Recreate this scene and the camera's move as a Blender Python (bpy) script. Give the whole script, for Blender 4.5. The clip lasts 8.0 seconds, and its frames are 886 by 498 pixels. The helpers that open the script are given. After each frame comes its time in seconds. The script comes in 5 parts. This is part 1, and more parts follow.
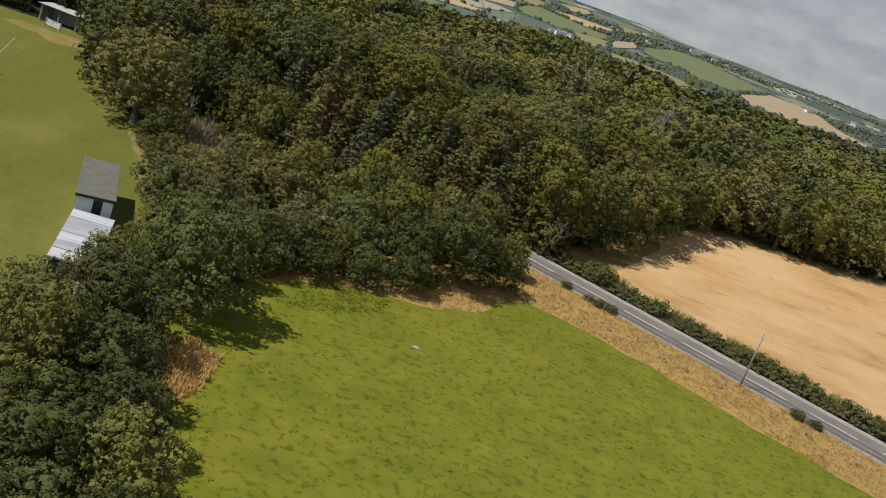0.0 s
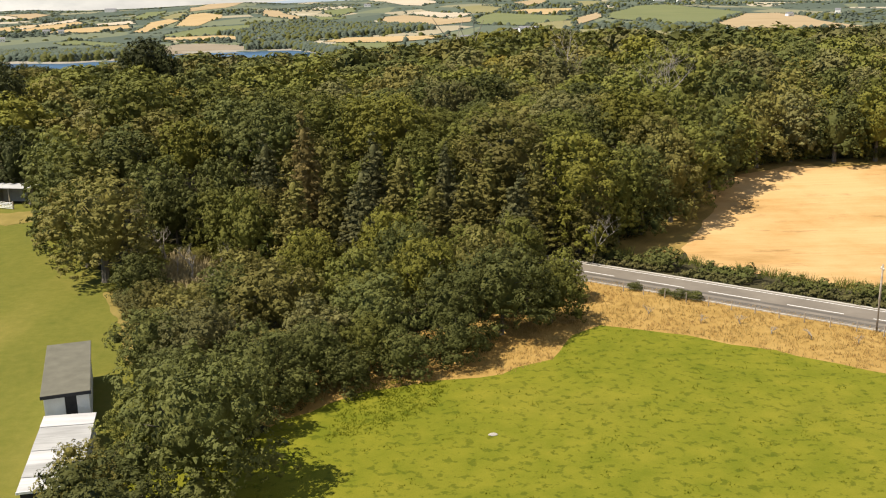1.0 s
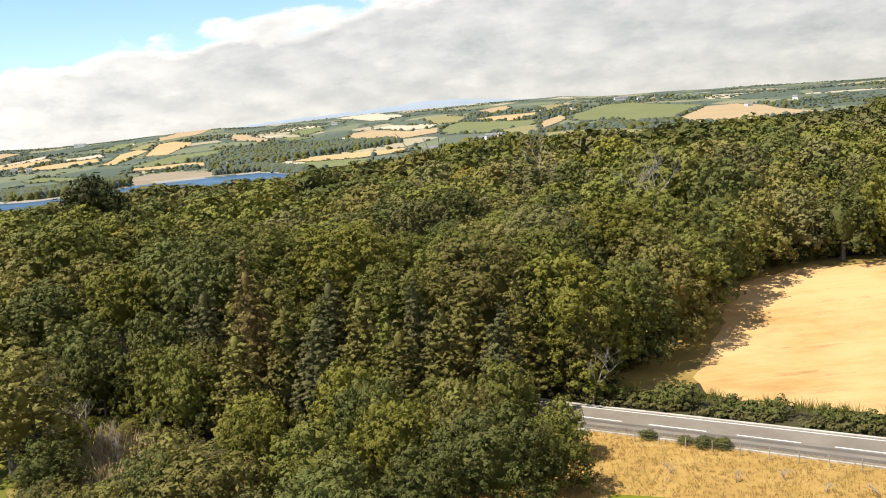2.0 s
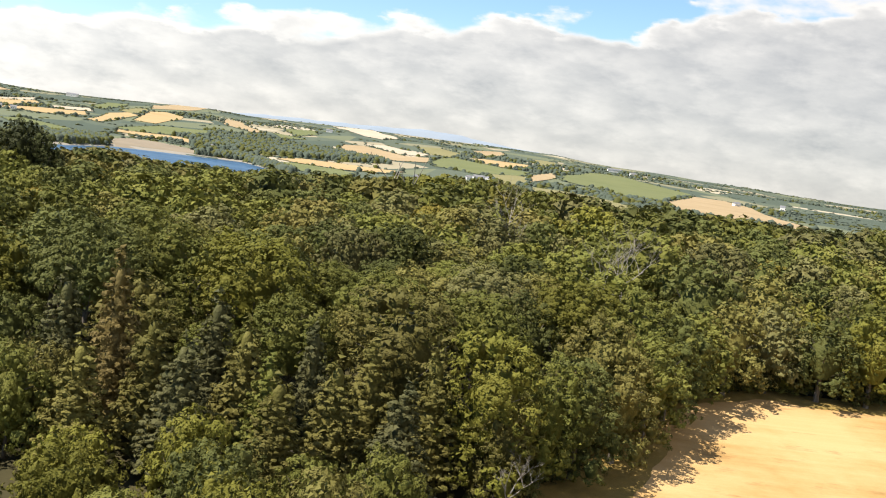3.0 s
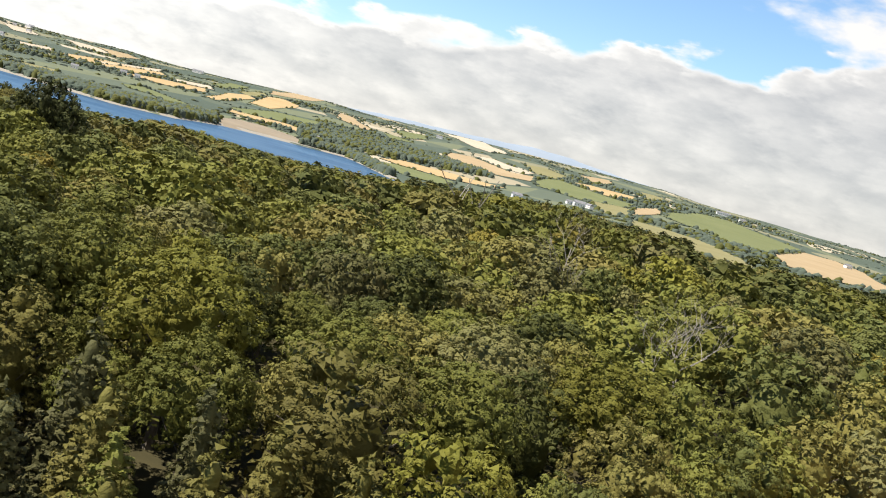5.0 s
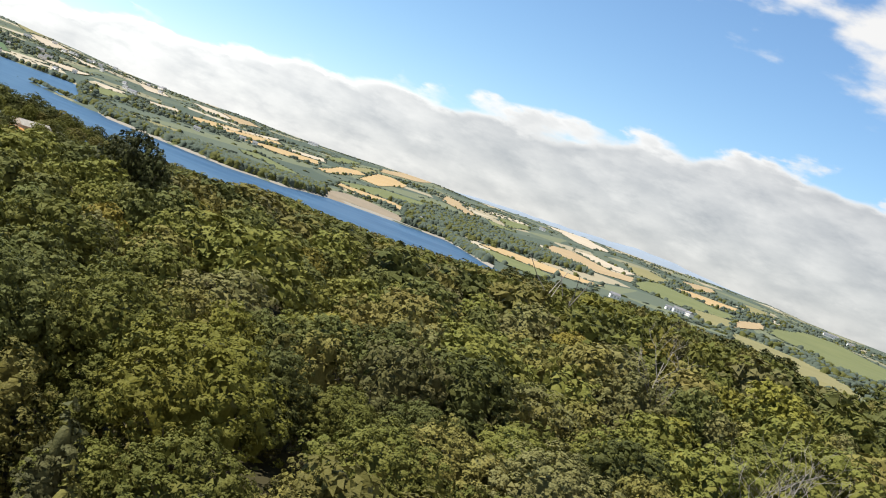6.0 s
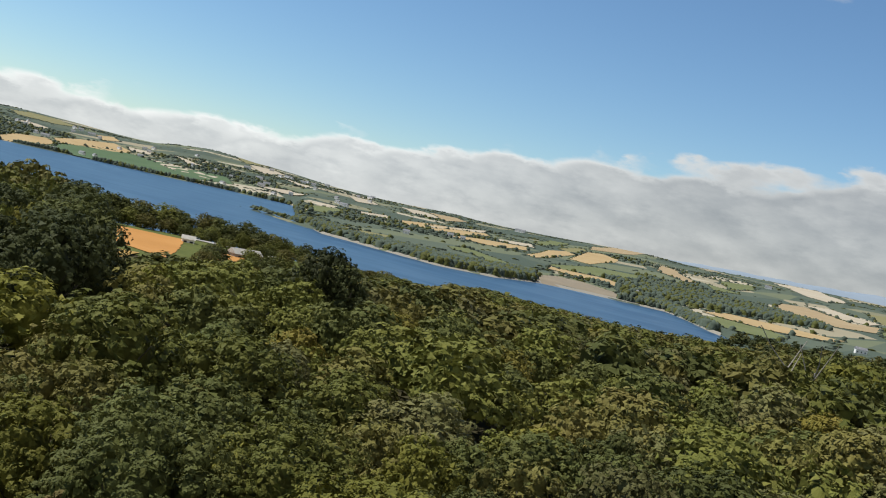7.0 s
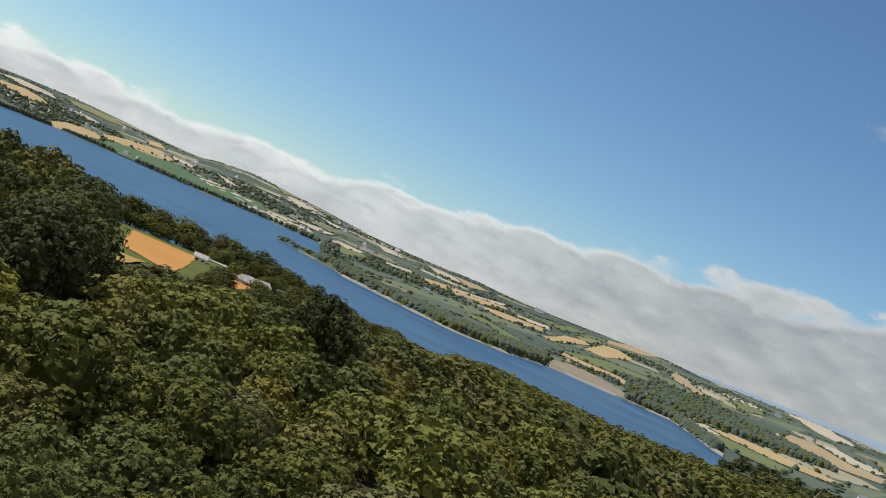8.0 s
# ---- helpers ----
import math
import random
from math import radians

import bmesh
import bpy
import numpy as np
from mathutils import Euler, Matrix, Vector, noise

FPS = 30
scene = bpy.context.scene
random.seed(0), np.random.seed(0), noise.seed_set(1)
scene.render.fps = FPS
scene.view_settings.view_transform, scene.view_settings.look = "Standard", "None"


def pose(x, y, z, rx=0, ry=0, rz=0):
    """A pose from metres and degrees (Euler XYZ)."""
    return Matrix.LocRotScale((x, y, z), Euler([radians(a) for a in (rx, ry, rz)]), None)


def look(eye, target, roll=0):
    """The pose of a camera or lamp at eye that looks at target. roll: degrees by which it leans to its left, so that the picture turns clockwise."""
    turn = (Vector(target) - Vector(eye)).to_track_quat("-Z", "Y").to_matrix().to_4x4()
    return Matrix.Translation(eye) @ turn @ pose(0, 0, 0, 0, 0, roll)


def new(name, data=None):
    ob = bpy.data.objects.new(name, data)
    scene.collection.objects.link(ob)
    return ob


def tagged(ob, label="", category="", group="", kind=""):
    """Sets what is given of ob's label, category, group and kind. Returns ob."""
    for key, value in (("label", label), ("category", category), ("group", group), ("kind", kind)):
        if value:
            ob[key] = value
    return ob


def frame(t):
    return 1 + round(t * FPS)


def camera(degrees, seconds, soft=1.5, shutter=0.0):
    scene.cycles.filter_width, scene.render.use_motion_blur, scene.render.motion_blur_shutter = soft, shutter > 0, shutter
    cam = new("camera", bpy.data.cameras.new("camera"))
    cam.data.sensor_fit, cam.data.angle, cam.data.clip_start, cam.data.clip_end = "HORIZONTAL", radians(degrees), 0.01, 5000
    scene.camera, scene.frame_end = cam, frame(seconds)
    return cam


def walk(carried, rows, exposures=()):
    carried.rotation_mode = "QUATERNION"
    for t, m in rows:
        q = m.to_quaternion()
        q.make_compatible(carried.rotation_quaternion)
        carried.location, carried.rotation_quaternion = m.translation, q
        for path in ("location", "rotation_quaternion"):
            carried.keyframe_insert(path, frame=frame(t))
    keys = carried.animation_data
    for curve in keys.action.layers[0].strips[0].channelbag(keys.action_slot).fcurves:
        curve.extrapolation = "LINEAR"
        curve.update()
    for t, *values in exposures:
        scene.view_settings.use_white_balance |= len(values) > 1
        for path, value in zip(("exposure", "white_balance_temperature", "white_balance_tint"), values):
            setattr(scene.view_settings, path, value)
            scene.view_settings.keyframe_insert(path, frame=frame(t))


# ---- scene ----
cam = camera(49.0, 8.0, soft=1.1)
PATH = [
    (0, (0.02, -0.02, 34.85), (7.93, 96.00, 8.06), 19.76),
    (0.5, (1.58, 8.02, 34.08), (3.85, 103.39, 4.09), 11.70),
    (1, (1.91, 17.69, 32.80), (5.25, 114.61, 8.42), -1.05),
    (1.5, (2.93, 27.01, 32.72), (11.33, 125.00, 14.65), -5.55),
    (1.7, (3.09, 30.46, 33.02), (9.15, 129.02, 17.24), -7.42),
    (2.8, (8.52, 51.05, 32.63), (16.52, 150.11, 21.53), 7.93),
    (3, (9.32, 54.39, 32.72), (18.47, 153.44, 22.44), 8.05),
    (3.5, (11.26, 62.48, 33.09), (19.48, 161.63, 23.06), 7.36),
    (4, (13.16, 70.21, 33.47), (16.31, 169.56, 22.52), 7.55),
    (4.2, (14.10, 73.26, 33.52), (19.85, 172.49, 22.50), 10.26),
    (5.3, (21.38, 85.50, 35.19), (18.90, 184.88, 24.38), 16.20),
    (5.5, (21.53, 88.41, 35.15), (18.04, 187.85, 25.14), 15.87),
    (6, (21.66, 95.42, 35.38), (8.55, 194.40, 29.89), 20.47),
    (6.5, (21.14, 102.07, 35.97), (-3.43, 198.96, 33.06), 18.72),
    (7, (20.09, 108.22, 37.32), (-15.70, 201.53, 33.65), 12.86),
    (7.5, (18.41, 114.51, 38.13), (-23.56, 205.27, 37.01), 15.21),
    (8, (16.65, 120.20, 38.50), (-23.15, 211.92, 40.21), 23.65),
]
EXPOSURES = [(0, 0.15, 6250, 11), (0.5, 0.54, 7000, 11), (1, 0.82, 7200, 11), (1.5, 0.98, 7000, 11), (3, 1.04, 6800, 11), (5.5, 0.99, 6700, 11), (6, 0.84, 6500, 10), (6.5, 0.50, 6350, 9), (7, 0.28, 6300, 8), (8, 0.15, 6250, 8)]
walk(cam, [(t, look(eye, target, roll)) for t, eye, target, roll in PATH], EXPOSURES)

# ---- sky, clouds and sun ----
SUN_AZ, SUN_EL = -105.0, 56.0
world = bpy.data.worlds.new("sky")
scene.world = world
world.use_nodes = True
wn, wl = world.node_tree.nodes, world.node_tree.links
wn.clear()


def wmath(op, a, b=None, c=None):
    n = wn.new("ShaderNodeMath")
    n.operation = op
    for i, v in enumerate((a, b, c)):
        if v is None:
            continue
        if isinstance(v, (int, float)):
            n.inputs[i].default_value = v
        else:
            wl.new(v, n.inputs[i])
    return n.outputs[0]


def wstep(a, b, v):
    n = wn.new("ShaderNodeMapRange")
    n.interpolation_type = "SMOOTHSTEP"
    n.inputs["From Min"].default_value, n.inputs["From Max"].default_value = a, b
    wl.new(v, n.inputs["Value"])
    return n.outputs[0]


def wnoise(vec, scale, detail, rough):
    n = wn.new("ShaderNodeTexNoise")
    n.inputs["Scale"].default_value, n.inputs["Detail"].default_value, n.inputs["Roughness"].default_value = scale, detail, rough
    wl.new(vec, n.inputs["Vector"])
    return n.outputs["Fac"]


sky = wn.new("ShaderNodeTexSky")
sky.sky_type, sky.sun_disc = "NISHITA", False
sky.sun_elevation, sky.sun_rotation = radians(SUN_EL), radians(SUN_AZ)
sky.air_density, sky.dust_density, sky.ozone_density = 1.0, 0.0, 2.0
coord = wn.new("ShaderNodeTexCoord")
sep = wn.new("ShaderNodeSeparateXYZ")
wl.new(coord.outputs["Generated"], sep.inputs[0])
el = wmath("MULTIPLY", wmath("ARCSINE", sep.outputs[2]), 57.2958)
az = wmath("MULTIPLY", wmath("ARCTAN2", sep.outputs[0], sep.outputs[1]), 57.2958)
flat = wn.new("ShaderNodeCombineXYZ")
wl.new(wmath("MULTIPLY", az, 0.42), flat.inputs[0])
wl.new(el, flat.inputs[1])
puff = wnoise(flat.outputs[0], 0.42, 6, 0.52)
fine = wnoise(flat.outputs[0], 0.9, 5, 0.6)
vor = wn.new("ShaderNodeTexVoronoi")
vor.feature, vor.voronoi_dimensions = "SMOOTH_F1", "2D"
vor.inputs["Scale"].default_value, vor.inputs["Smoothness"].default_value = 0.62, 0.35
bent = wn.new("ShaderNodeCombineXYZ")
wl.new(wmath("ADD", wmath("MULTIPLY", az, 0.5), wmath("MULTIPLY", fine, 2.6)), bent.inputs[0])
wl.new(wmath("ADD", wmath("MULTIPLY", el, 1.15), wmath("MULTIPLY", fine, 1.9)), bent.inputs[1])
wl.new(bent.outputs[0], vor.inputs["Vector"])
heap = wmath("SUBTRACT", 0.75, vor.outputs["Distance"])
# the bank rises from a low strip in the west to a high wall in the north-east
slope = wmath("MAXIMUM", wmath("MINIMUM", az, 40), -34)
top = wmath("ADD", 6.8, wmath("MULTIPLY", slope, 0.132))
edge = wmath("SUBTRACT", wmath("ADD", top, wmath("ADD", wmath("MULTIPLY", wmath("SUBTRACT", puff, 0.5), wmath("ADD", 3.4, wmath("MULTIPLY", slope, 0.06))), wmath("MULTIPLY", wmath("SUBTRACT", heap, 0.35), 1.5))), el)
bank = wstep(-0.25, 0.5, edge)
# a second, higher bank to the east
high_edge = wmath("ADD", wmath("SUBTRACT", wmath("MULTIPLY", az, 0.35), wmath("ABSOLUTE", wmath("SUBTRACT", el, 16.5))), wmath("MULTIPLY", wmath("SUBTRACT", puff, 0.5), 14))
high = wstep(0.2, 3.2, high_edge)
cover = wmath("MAXIMUM", bank, high)
body = wn.new("ShaderNodeValToRGB")
body.color_ramp.elements[0].position, body.color_ramp.elements[0].color = 0.34, (0.63, 0.65, 0.68, 1)
body.color_ramp.elements[1].position, body.color_ramp.elements[1].color = 0.64, (0.98, 0.98, 0.97, 1)
crest = body.color_ramp.elements.new(0.94)
crest.color = (1.32, 1.30, 1.26, 1)
lit = wmath("ADD", wmath("ADD", wmath("ADD", wmath("MULTIPLY", fine, 0.62), wmath("MULTIPLY", puff, 0.40)), wmath("MULTIPLY", heap, 0.12)), wmath("MULTIPLY", wstep(1.1, 0.0, edge), 0.44))
wl.new(lit, body.inputs["Fac"])
bg_sky, bg_cloud, mixer, wout = wn.new("ShaderNodeBackground"), wn.new("ShaderNodeBackground"), wn.new("ShaderNodeMixShader"), wn.new("ShaderNodeOutputWorld")
bg_sky.inputs["Strength"].default_value = 0.084
# the cloud is brighter towards the sun
wl.new(wmath("ADD", 0.435, wmath("SUBTRACT", wmath("MULTIPLY", wstep(-4, -30, az), 0.17), wmath("MULTIPLY", wmath("MAXIMUM", wmath("MINIMUM", az, 25), 0), 0.002))), bg_cloud.inputs["Strength"])
azure = wn.new("ShaderNodeMix")
azure.data_type, azure.blend_type = "RGBA", "MULTIPLY"
azure.inputs[0].default_value, azure.inputs[7].default_value = 1.0, (0.84, 0.985, 1.09, 1)
wl.new(sky.outputs[0], azure.inputs[6])
wl.new(azure.outputs[2], bg_sky.inputs["Color"])
wl.new(body.outputs["Color"], bg_cloud.inputs["Color"])
wl.new(wmath("MULTIPLY", cover, 0.93), mixer.inputs[0])
wl.new(bg_sky.outputs[0], mixer.inputs[1])
wl.new(bg_cloud.outputs[0], mixer.inputs[2])
wl.new(mixer.outputs[0], wout.inputs[0])
sun = new("sun", bpy.data.lights.new("sun", "SUN"))
sun.data.energy, sun.data.angle, sun.data.color = 5.0, radians(0.6), (1.0, 0.95, 0.86)
sa, se = radians(SUN_AZ), radians(SUN_EL)
sun.matrix_world = look((0, 0, 0), (-math.sin(sa) * math.cos(se), -math.cos(sa) * math.cos(se), -math.sin(se)))

# ---- materials ----
class Mat:
    """A node material with a short way to wire nodes."""

    def __init__(self, name, rough=0.9, spec=0.2):
        self.m = bpy.data.materials.new(name)
        self.m.use_nodes = True
        self.n, self.l = self.m.node_tree.nodes, self.m.node_tree.links
        self.b = self.n["Principled BSDF"]
        self.b.inputs["Roughness"].default_value = rough
        self.b.inputs["Specular IOR Level"].default_value = spec
        self.vec = None

    def coords(self, stretch=(1, 1, 1), turn=0):
        c, p = self.n.new("ShaderNodeTexCoord"), self.n.new("ShaderNodeMapping")
        p.inputs["Scale"].default_value = stretch
        p.inputs["Rotation"].default_value[2] = radians(turn)
        self.l.new(c.outputs["Object"], p.inputs[0])
        return p.outputs[0]

    def noise(self, scale, detail=4, rough=0.55, vec=None):
        n = self.n.new("ShaderNodeTexNoise")
        n.inputs["Scale"].default_value, n.inputs["Detail"].default_value, n.inputs["Roughness"].default_value = scale, detail, rough
        self.l.new(vec or self.coords(), n.inputs["Vector"])
        return n.outputs["Fac"]

    def ramp(self, fac, *stops):
        r = self.n.new("ShaderNodeValToRGB")
        while len(r.color_ramp.elements) < len(stops):
            r.color_ramp.elements.new(0.5)
        for e, (p, c) in zip(r.color_ramp.elements, stops):
            e.position, e.color = p, (*c, 1)
        self.l.new(fac, r.inputs[0])
        return r.outputs[0]

    def mix(self, fac, a, b, how="MIX"):
        n = self.n.new("ShaderNodeMix")
        n.data_type, n.blend_type = "RGBA", how
        for key, v in ((0, fac), (6, a), (7, b)):
            if isinstance(v, (int, float)):
                n.inputs[key].default_value = v
            elif isinstance(v, tuple):
                n.inputs[key].default_value = (*v, 1)
            else:
                self.l.new(v, n.inputs[key])
        return n.outputs[2]

    def bump(self, fac, strength=0.4, distance=0.1):
        n = self.n.new("ShaderNodeBump")
        n.inputs["Strength"].default_value, n.inputs["Distance"].default_value = strength, distance
        self.l.new(fac, n.inputs["Height"])
        self.l.new(n.outputs[0], self.b.inputs["Normal"])
        return self

    def done(self, colour):
        if isinstance(colour, tuple):
            self.b.inputs["Base Color"].default_value = (*colour, 1)
        else:
            self.l.new(colour, self.b.inputs["Base Color"])
        return self.m


def leaf_material(name, dark, light, sheer=0.16):
    """Leaves: tone varies from clump to clump and over the crown, with a fine relief of leaf edges."""
    a = Mat(name, 0.62, 0.08)
    info, geo = a.n.new("ShaderNodeObjectInfo"), a.n.new("ShaderNodeNewGeometry")
    patch = a.noise(0.42, 3, 0.6)
    spread, blend = a.n.new("ShaderNodeMapRange"), a.n.new("ShaderNodeMath")
    a.l.new(patch, spread.inputs[0])
    spread.inputs[1].default_value, spread.inputs[2].default_value = 0.32, 0.68
    spread.inputs[3].default_value, spread.inputs[4].default_value = 0.10, 0.62
    blend.operation = "MULTIPLY_ADD"
    a.l.new(geo.outputs["Random Per Island"], blend.inputs[0])
    blend.inputs[1].default_value = 0.24
    a.l.new(spread.outputs[0], blend.inputs[2])
    base = a.mix(blend.outputs[0], dark, light)
    base = a.mix(a.noise(0.55, 2), base, a.mix(0.5, base, (0.16, 0.12, 0.03)), "MIX") if "brown" in name else base
    hue = a.n.new("ShaderNodeHueSaturation")
    val, tint = a.n.new("ShaderNodeMapRange"), a.n.new("ShaderNodeMapRange")
    a.l.new(info.outputs["Random"], val.inputs[0])
    val.inputs[3].default_value, val.inputs[4].default_value = 0.72, 1.3
    a.l.new(a.noise(0.09, 2), tint.inputs[0])
    tint.inputs[3].default_value, tint.inputs[4].default_value = 0.525, 0.475
    a.l.new(tint.outputs[0], hue.inputs["Hue"])
    a.l.new(val.outputs[0], hue.inputs["Value"])
    a.l.new(base, hue.inputs["Color"])
    a.l.new(hue.outputs[0], a.b.inputs["Base Color"])
    a.bump(a.noise(3.2, 3, 0.65), 0.5, 0.3)
    tr, ms = a.n.new("ShaderNodeBsdfTranslucent"), a.n.new("ShaderNodeMixShader")
    a.l.new(hue.outputs[0], tr.inputs[0])
    ms.inputs[0].default_value = sheer
    a.l.new(a.b.outputs[0], ms.inputs[1])
    a.l.new(tr.outputs[0], ms.inputs[2])
    a.l.new(ms.outputs[0], a.n["Material Output"].inputs[0])
    return a.m


LEAF = {
    "dark": leaf_material("dark_green_leaves", (0.058, 0.065, 0.018), (0.110, 0.113, 0.033)),
    "mid": leaf_material("green_leaves", (0.079, 0.087, 0.018), (0.159, 0.153, 0.036)),
    "olive": leaf_material("olive_leaves", (0.106, 0.095, 0.026), (0.162, 0.142, 0.041)),
    "lime": leaf_material("yellow_green_leaves", (0.106, 0.104, 0.018), (0.170, 0.158, 0.030)),
    "brown": leaf_material("brownish_leaves", (0.086, 0.089, 0.036), (0.128, 0.130, 0.054)),
    "gold": leaf_material("yellowing_leaves", (0.116, 0.098, 0.018), (0.172, 0.142, 0.030)),
    "spruce": leaf_material("needle_green", (0.064, 0.067, 0.030), (0.125, 0.115, 0.046), 0.2),
    "rust": leaf_material("brown_needles", (0.069, 0.053, 0.022), (0.130, 0.098, 0.041), 0.2),
    "deep": leaf_material("deep_green_leaves", (0.032, 0.038, 0.013), (0.066, 0.071, 0.025)),
}


def bark(name, a_, b_):
    a = Mat(name, 0.95, 0.1)
    f = a.noise(3.0, 6, 0.65, a.coords((1, 1, 0.25)))
    return a.bump(f, 0.8, 0.06).done(a.ramp(f, (0.3, a_), (0.7, b_)))


BARK = bark("bark", (0.06, 0.05, 0.04), (0.17, 0.15, 0.12))
DEADWOOD = bark("bleached_dead_wood", (0.16, 0.14, 0.12), (0.34, 0.31, 0.27))


def turf(name, dark, mid, light, streak=0, wide=0.05, stretch=(1, 1, 1), relief=0.3):
    a = Mat(name, 0.95, 0.1)
    big, small, grain = a.noise(wide, 5, 0.6, a.coords(stretch, streak)), a.noise(0.9, 5, 0.65), a.noise(9, 4, 0.7)
    c = a.ramp(big, (0.30, dark), (0.5, mid), (0.72, light))
    c = a.mix(0.55, c, a.mix(small, dark, light))
    c = a.mix(0.35, c, a.mix(grain, (0.25, 0.25, 0.25), (1.0, 1.0, 1.0)), "MULTIPLY")
    return a.bump(grain, relief, 0.08).done(c)


def meadow_material():
    """Grazed turf: broad yellower patches, soft darker clumps and fine grain."""
    a = Mat("meadow_grass", 0.95, 0.1)
    big, clump, small, grain = a.noise(0.06, 4, 0.6), a.noise(1.25, 3, 0.6), a.noise(0.33, 4, 0.6), a.noise(8, 4, 0.7)
    c = a.ramp(big, (0.32, (0.117, 0.134, 0.009)), (0.5, (0.149, 0.157, 0.012)), (0.7, (0.197, 0.179, 0.021)))
    c = a.mix(0.5, c, a.ramp(small, (0.35, (0.107, 0.123, 0.009)), (0.65, (0.197, 0.182, 0.019))))
    c = a.mix(0.75, c, a.ramp(clump, (0.38, (0.50, 0.58, 0.48)), (0.455, (1.0, 1.0, 1.0)), (0.66, (1.0, 1.0, 1.0)), (0.76, (1.16, 1.10, 1.1))), "MULTIPLY")
    c = a.mix(0.45, c, a.mix(grain, (0.25, 0.25, 0.25), (1.0, 1.0, 1.0)), "MULTIPLY")
    return a.bump(grain, 0.5, 0.08).done(c)


MEADOW = meadow_material()
PITCH = turf("mown_playing_field", (0.056, 0.080, 0.008), (0.104, 0.114, 0.014), (0.225, 0.182, 0.044), 20, 0.075, (1, 0.4, 1))
DRY = turf("dry_grass", (0.245, 0.150, 0.038), (0.345, 0.215, 0.062), (0.430, 0.290, 0.105), 0, 0.22, relief=0.8)
WORN = turf("trodden_grass", (0.125, 0.105, 0.026), (0.200, 0.155, 0.042), (0.285, 0.212, 0.068), 0, 0.3)
DRYSTALK = turf("grey_dry_stalks", (0.215, 0.172, 0.088), (0.295, 0.240, 0.126), (0.380, 0.315, 0.172), 0, 0.4)
MARGIN = turf("rough_margin", (0.138, 0.107, 0.029), (0.249, 0.168, 0.047), (0.344, 0.232, 0.082), 0, 0.3, relief=0.8)
def stubble_material():
    """Straw in combine swaths, with greener and darker smears."""
    a = Mat("cut_stubble", 0.95, 0.1)
    along_, big, fine = a.noise(0.5, 3, 0.6, a.coords((0.06, 2.2, 1), 39)), a.noise(0.07, 5, 0.65, a.coords((0.8, 1.3, 1), 39)), a.noise(5, 5, 0.7)
    c = a.ramp(big, (0.32, (0.300, 0.182, 0.066)), (0.45, (0.420, 0.262, 0.108)), (0.60, (0.500, 0.335, 0.160)))
    c = a.mix(0.24, c, a.ramp(along_, (0.35, (0.350, 0.205, 0.070)), (0.65, (0.490, 0.322, 0.150))))
    smear = a.noise(0.22, 5, 0.7, a.coords((0.55, 1.6, 1), 39))
    c = a.mix(0.8, c, a.ramp(smear, (0.30, (0.62, 0.60, 0.58)), (0.42, (1.0, 1.0, 1.0)), (0.66, (1.0, 1.0, 1.0)), (0.80, (1.12, 1.1, 1.08))), "MULTIPLY")
    c = a.mix(0.4, c, a.mix(fine, (0.45, 0.42, 0.40), (1.0, 1.0, 1.0)), "MULTIPLY")
    return a.bump(fine, 0.5, 0.08).done(c)


STUBBLE = stubble_material()
# blue-grey here is the haze of distance, painted into the moor's colour
HAZYMOOR = turf("haze_tinted_moor", (0.20, 0.25, 0.31), (0.24, 0.29, 0.35), (0.28, 0.32, 0.37), 0, 0.004)
ORANGE = turf("orange_stubble", (0.370, 0.172, 0.045), (0.439, 0.211, 0.060), (0.499, 0.258, 0.084), 30, 0.05)
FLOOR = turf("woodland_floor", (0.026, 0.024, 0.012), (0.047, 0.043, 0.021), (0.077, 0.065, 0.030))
RUSHES = turf("rank_grass", (0.052, 0.073, 0.017), (0.095, 0.112, 0.026), (0.146, 0.146, 0.043), 0, 0.3)
FAR = {
    "straw": turf("far_straw", (0.310, 0.214, 0.098), (0.384, 0.273, 0.136), (0.444, 0.333, 0.181), 30, 0.012),
    "pale": turf("far_pale_stubble", (0.341, 0.281, 0.197), (0.407, 0.347, 0.257), (0.473, 0.415, 0.325), 30, 0.012),
    "tan": turf("far_tan", (0.258, 0.189, 0.103), (0.327, 0.241, 0.138), (0.387, 0.301, 0.181), 30, 0.012),
    "green": turf("far_green", (0.107, 0.125, 0.052), (0.133, 0.150, 0.065), (0.168, 0.176, 0.077), 30, 0.012),
    "deep": turf("far_deep_green", (0.060, 0.103, 0.052), (0.086, 0.129, 0.065), (0.112, 0.155, 0.077), 30, 0.012),
    "olive": turf("far_olive", (0.155, 0.146, 0.065), (0.198, 0.181, 0.086), (0.241, 0.215, 0.103), 30, 0.012),
    "mud": turf("tidal_mud", (0.172, 0.146, 0.103), (0.232, 0.189, 0.138), (0.292, 0.241, 0.172), 30, 0.02),
}


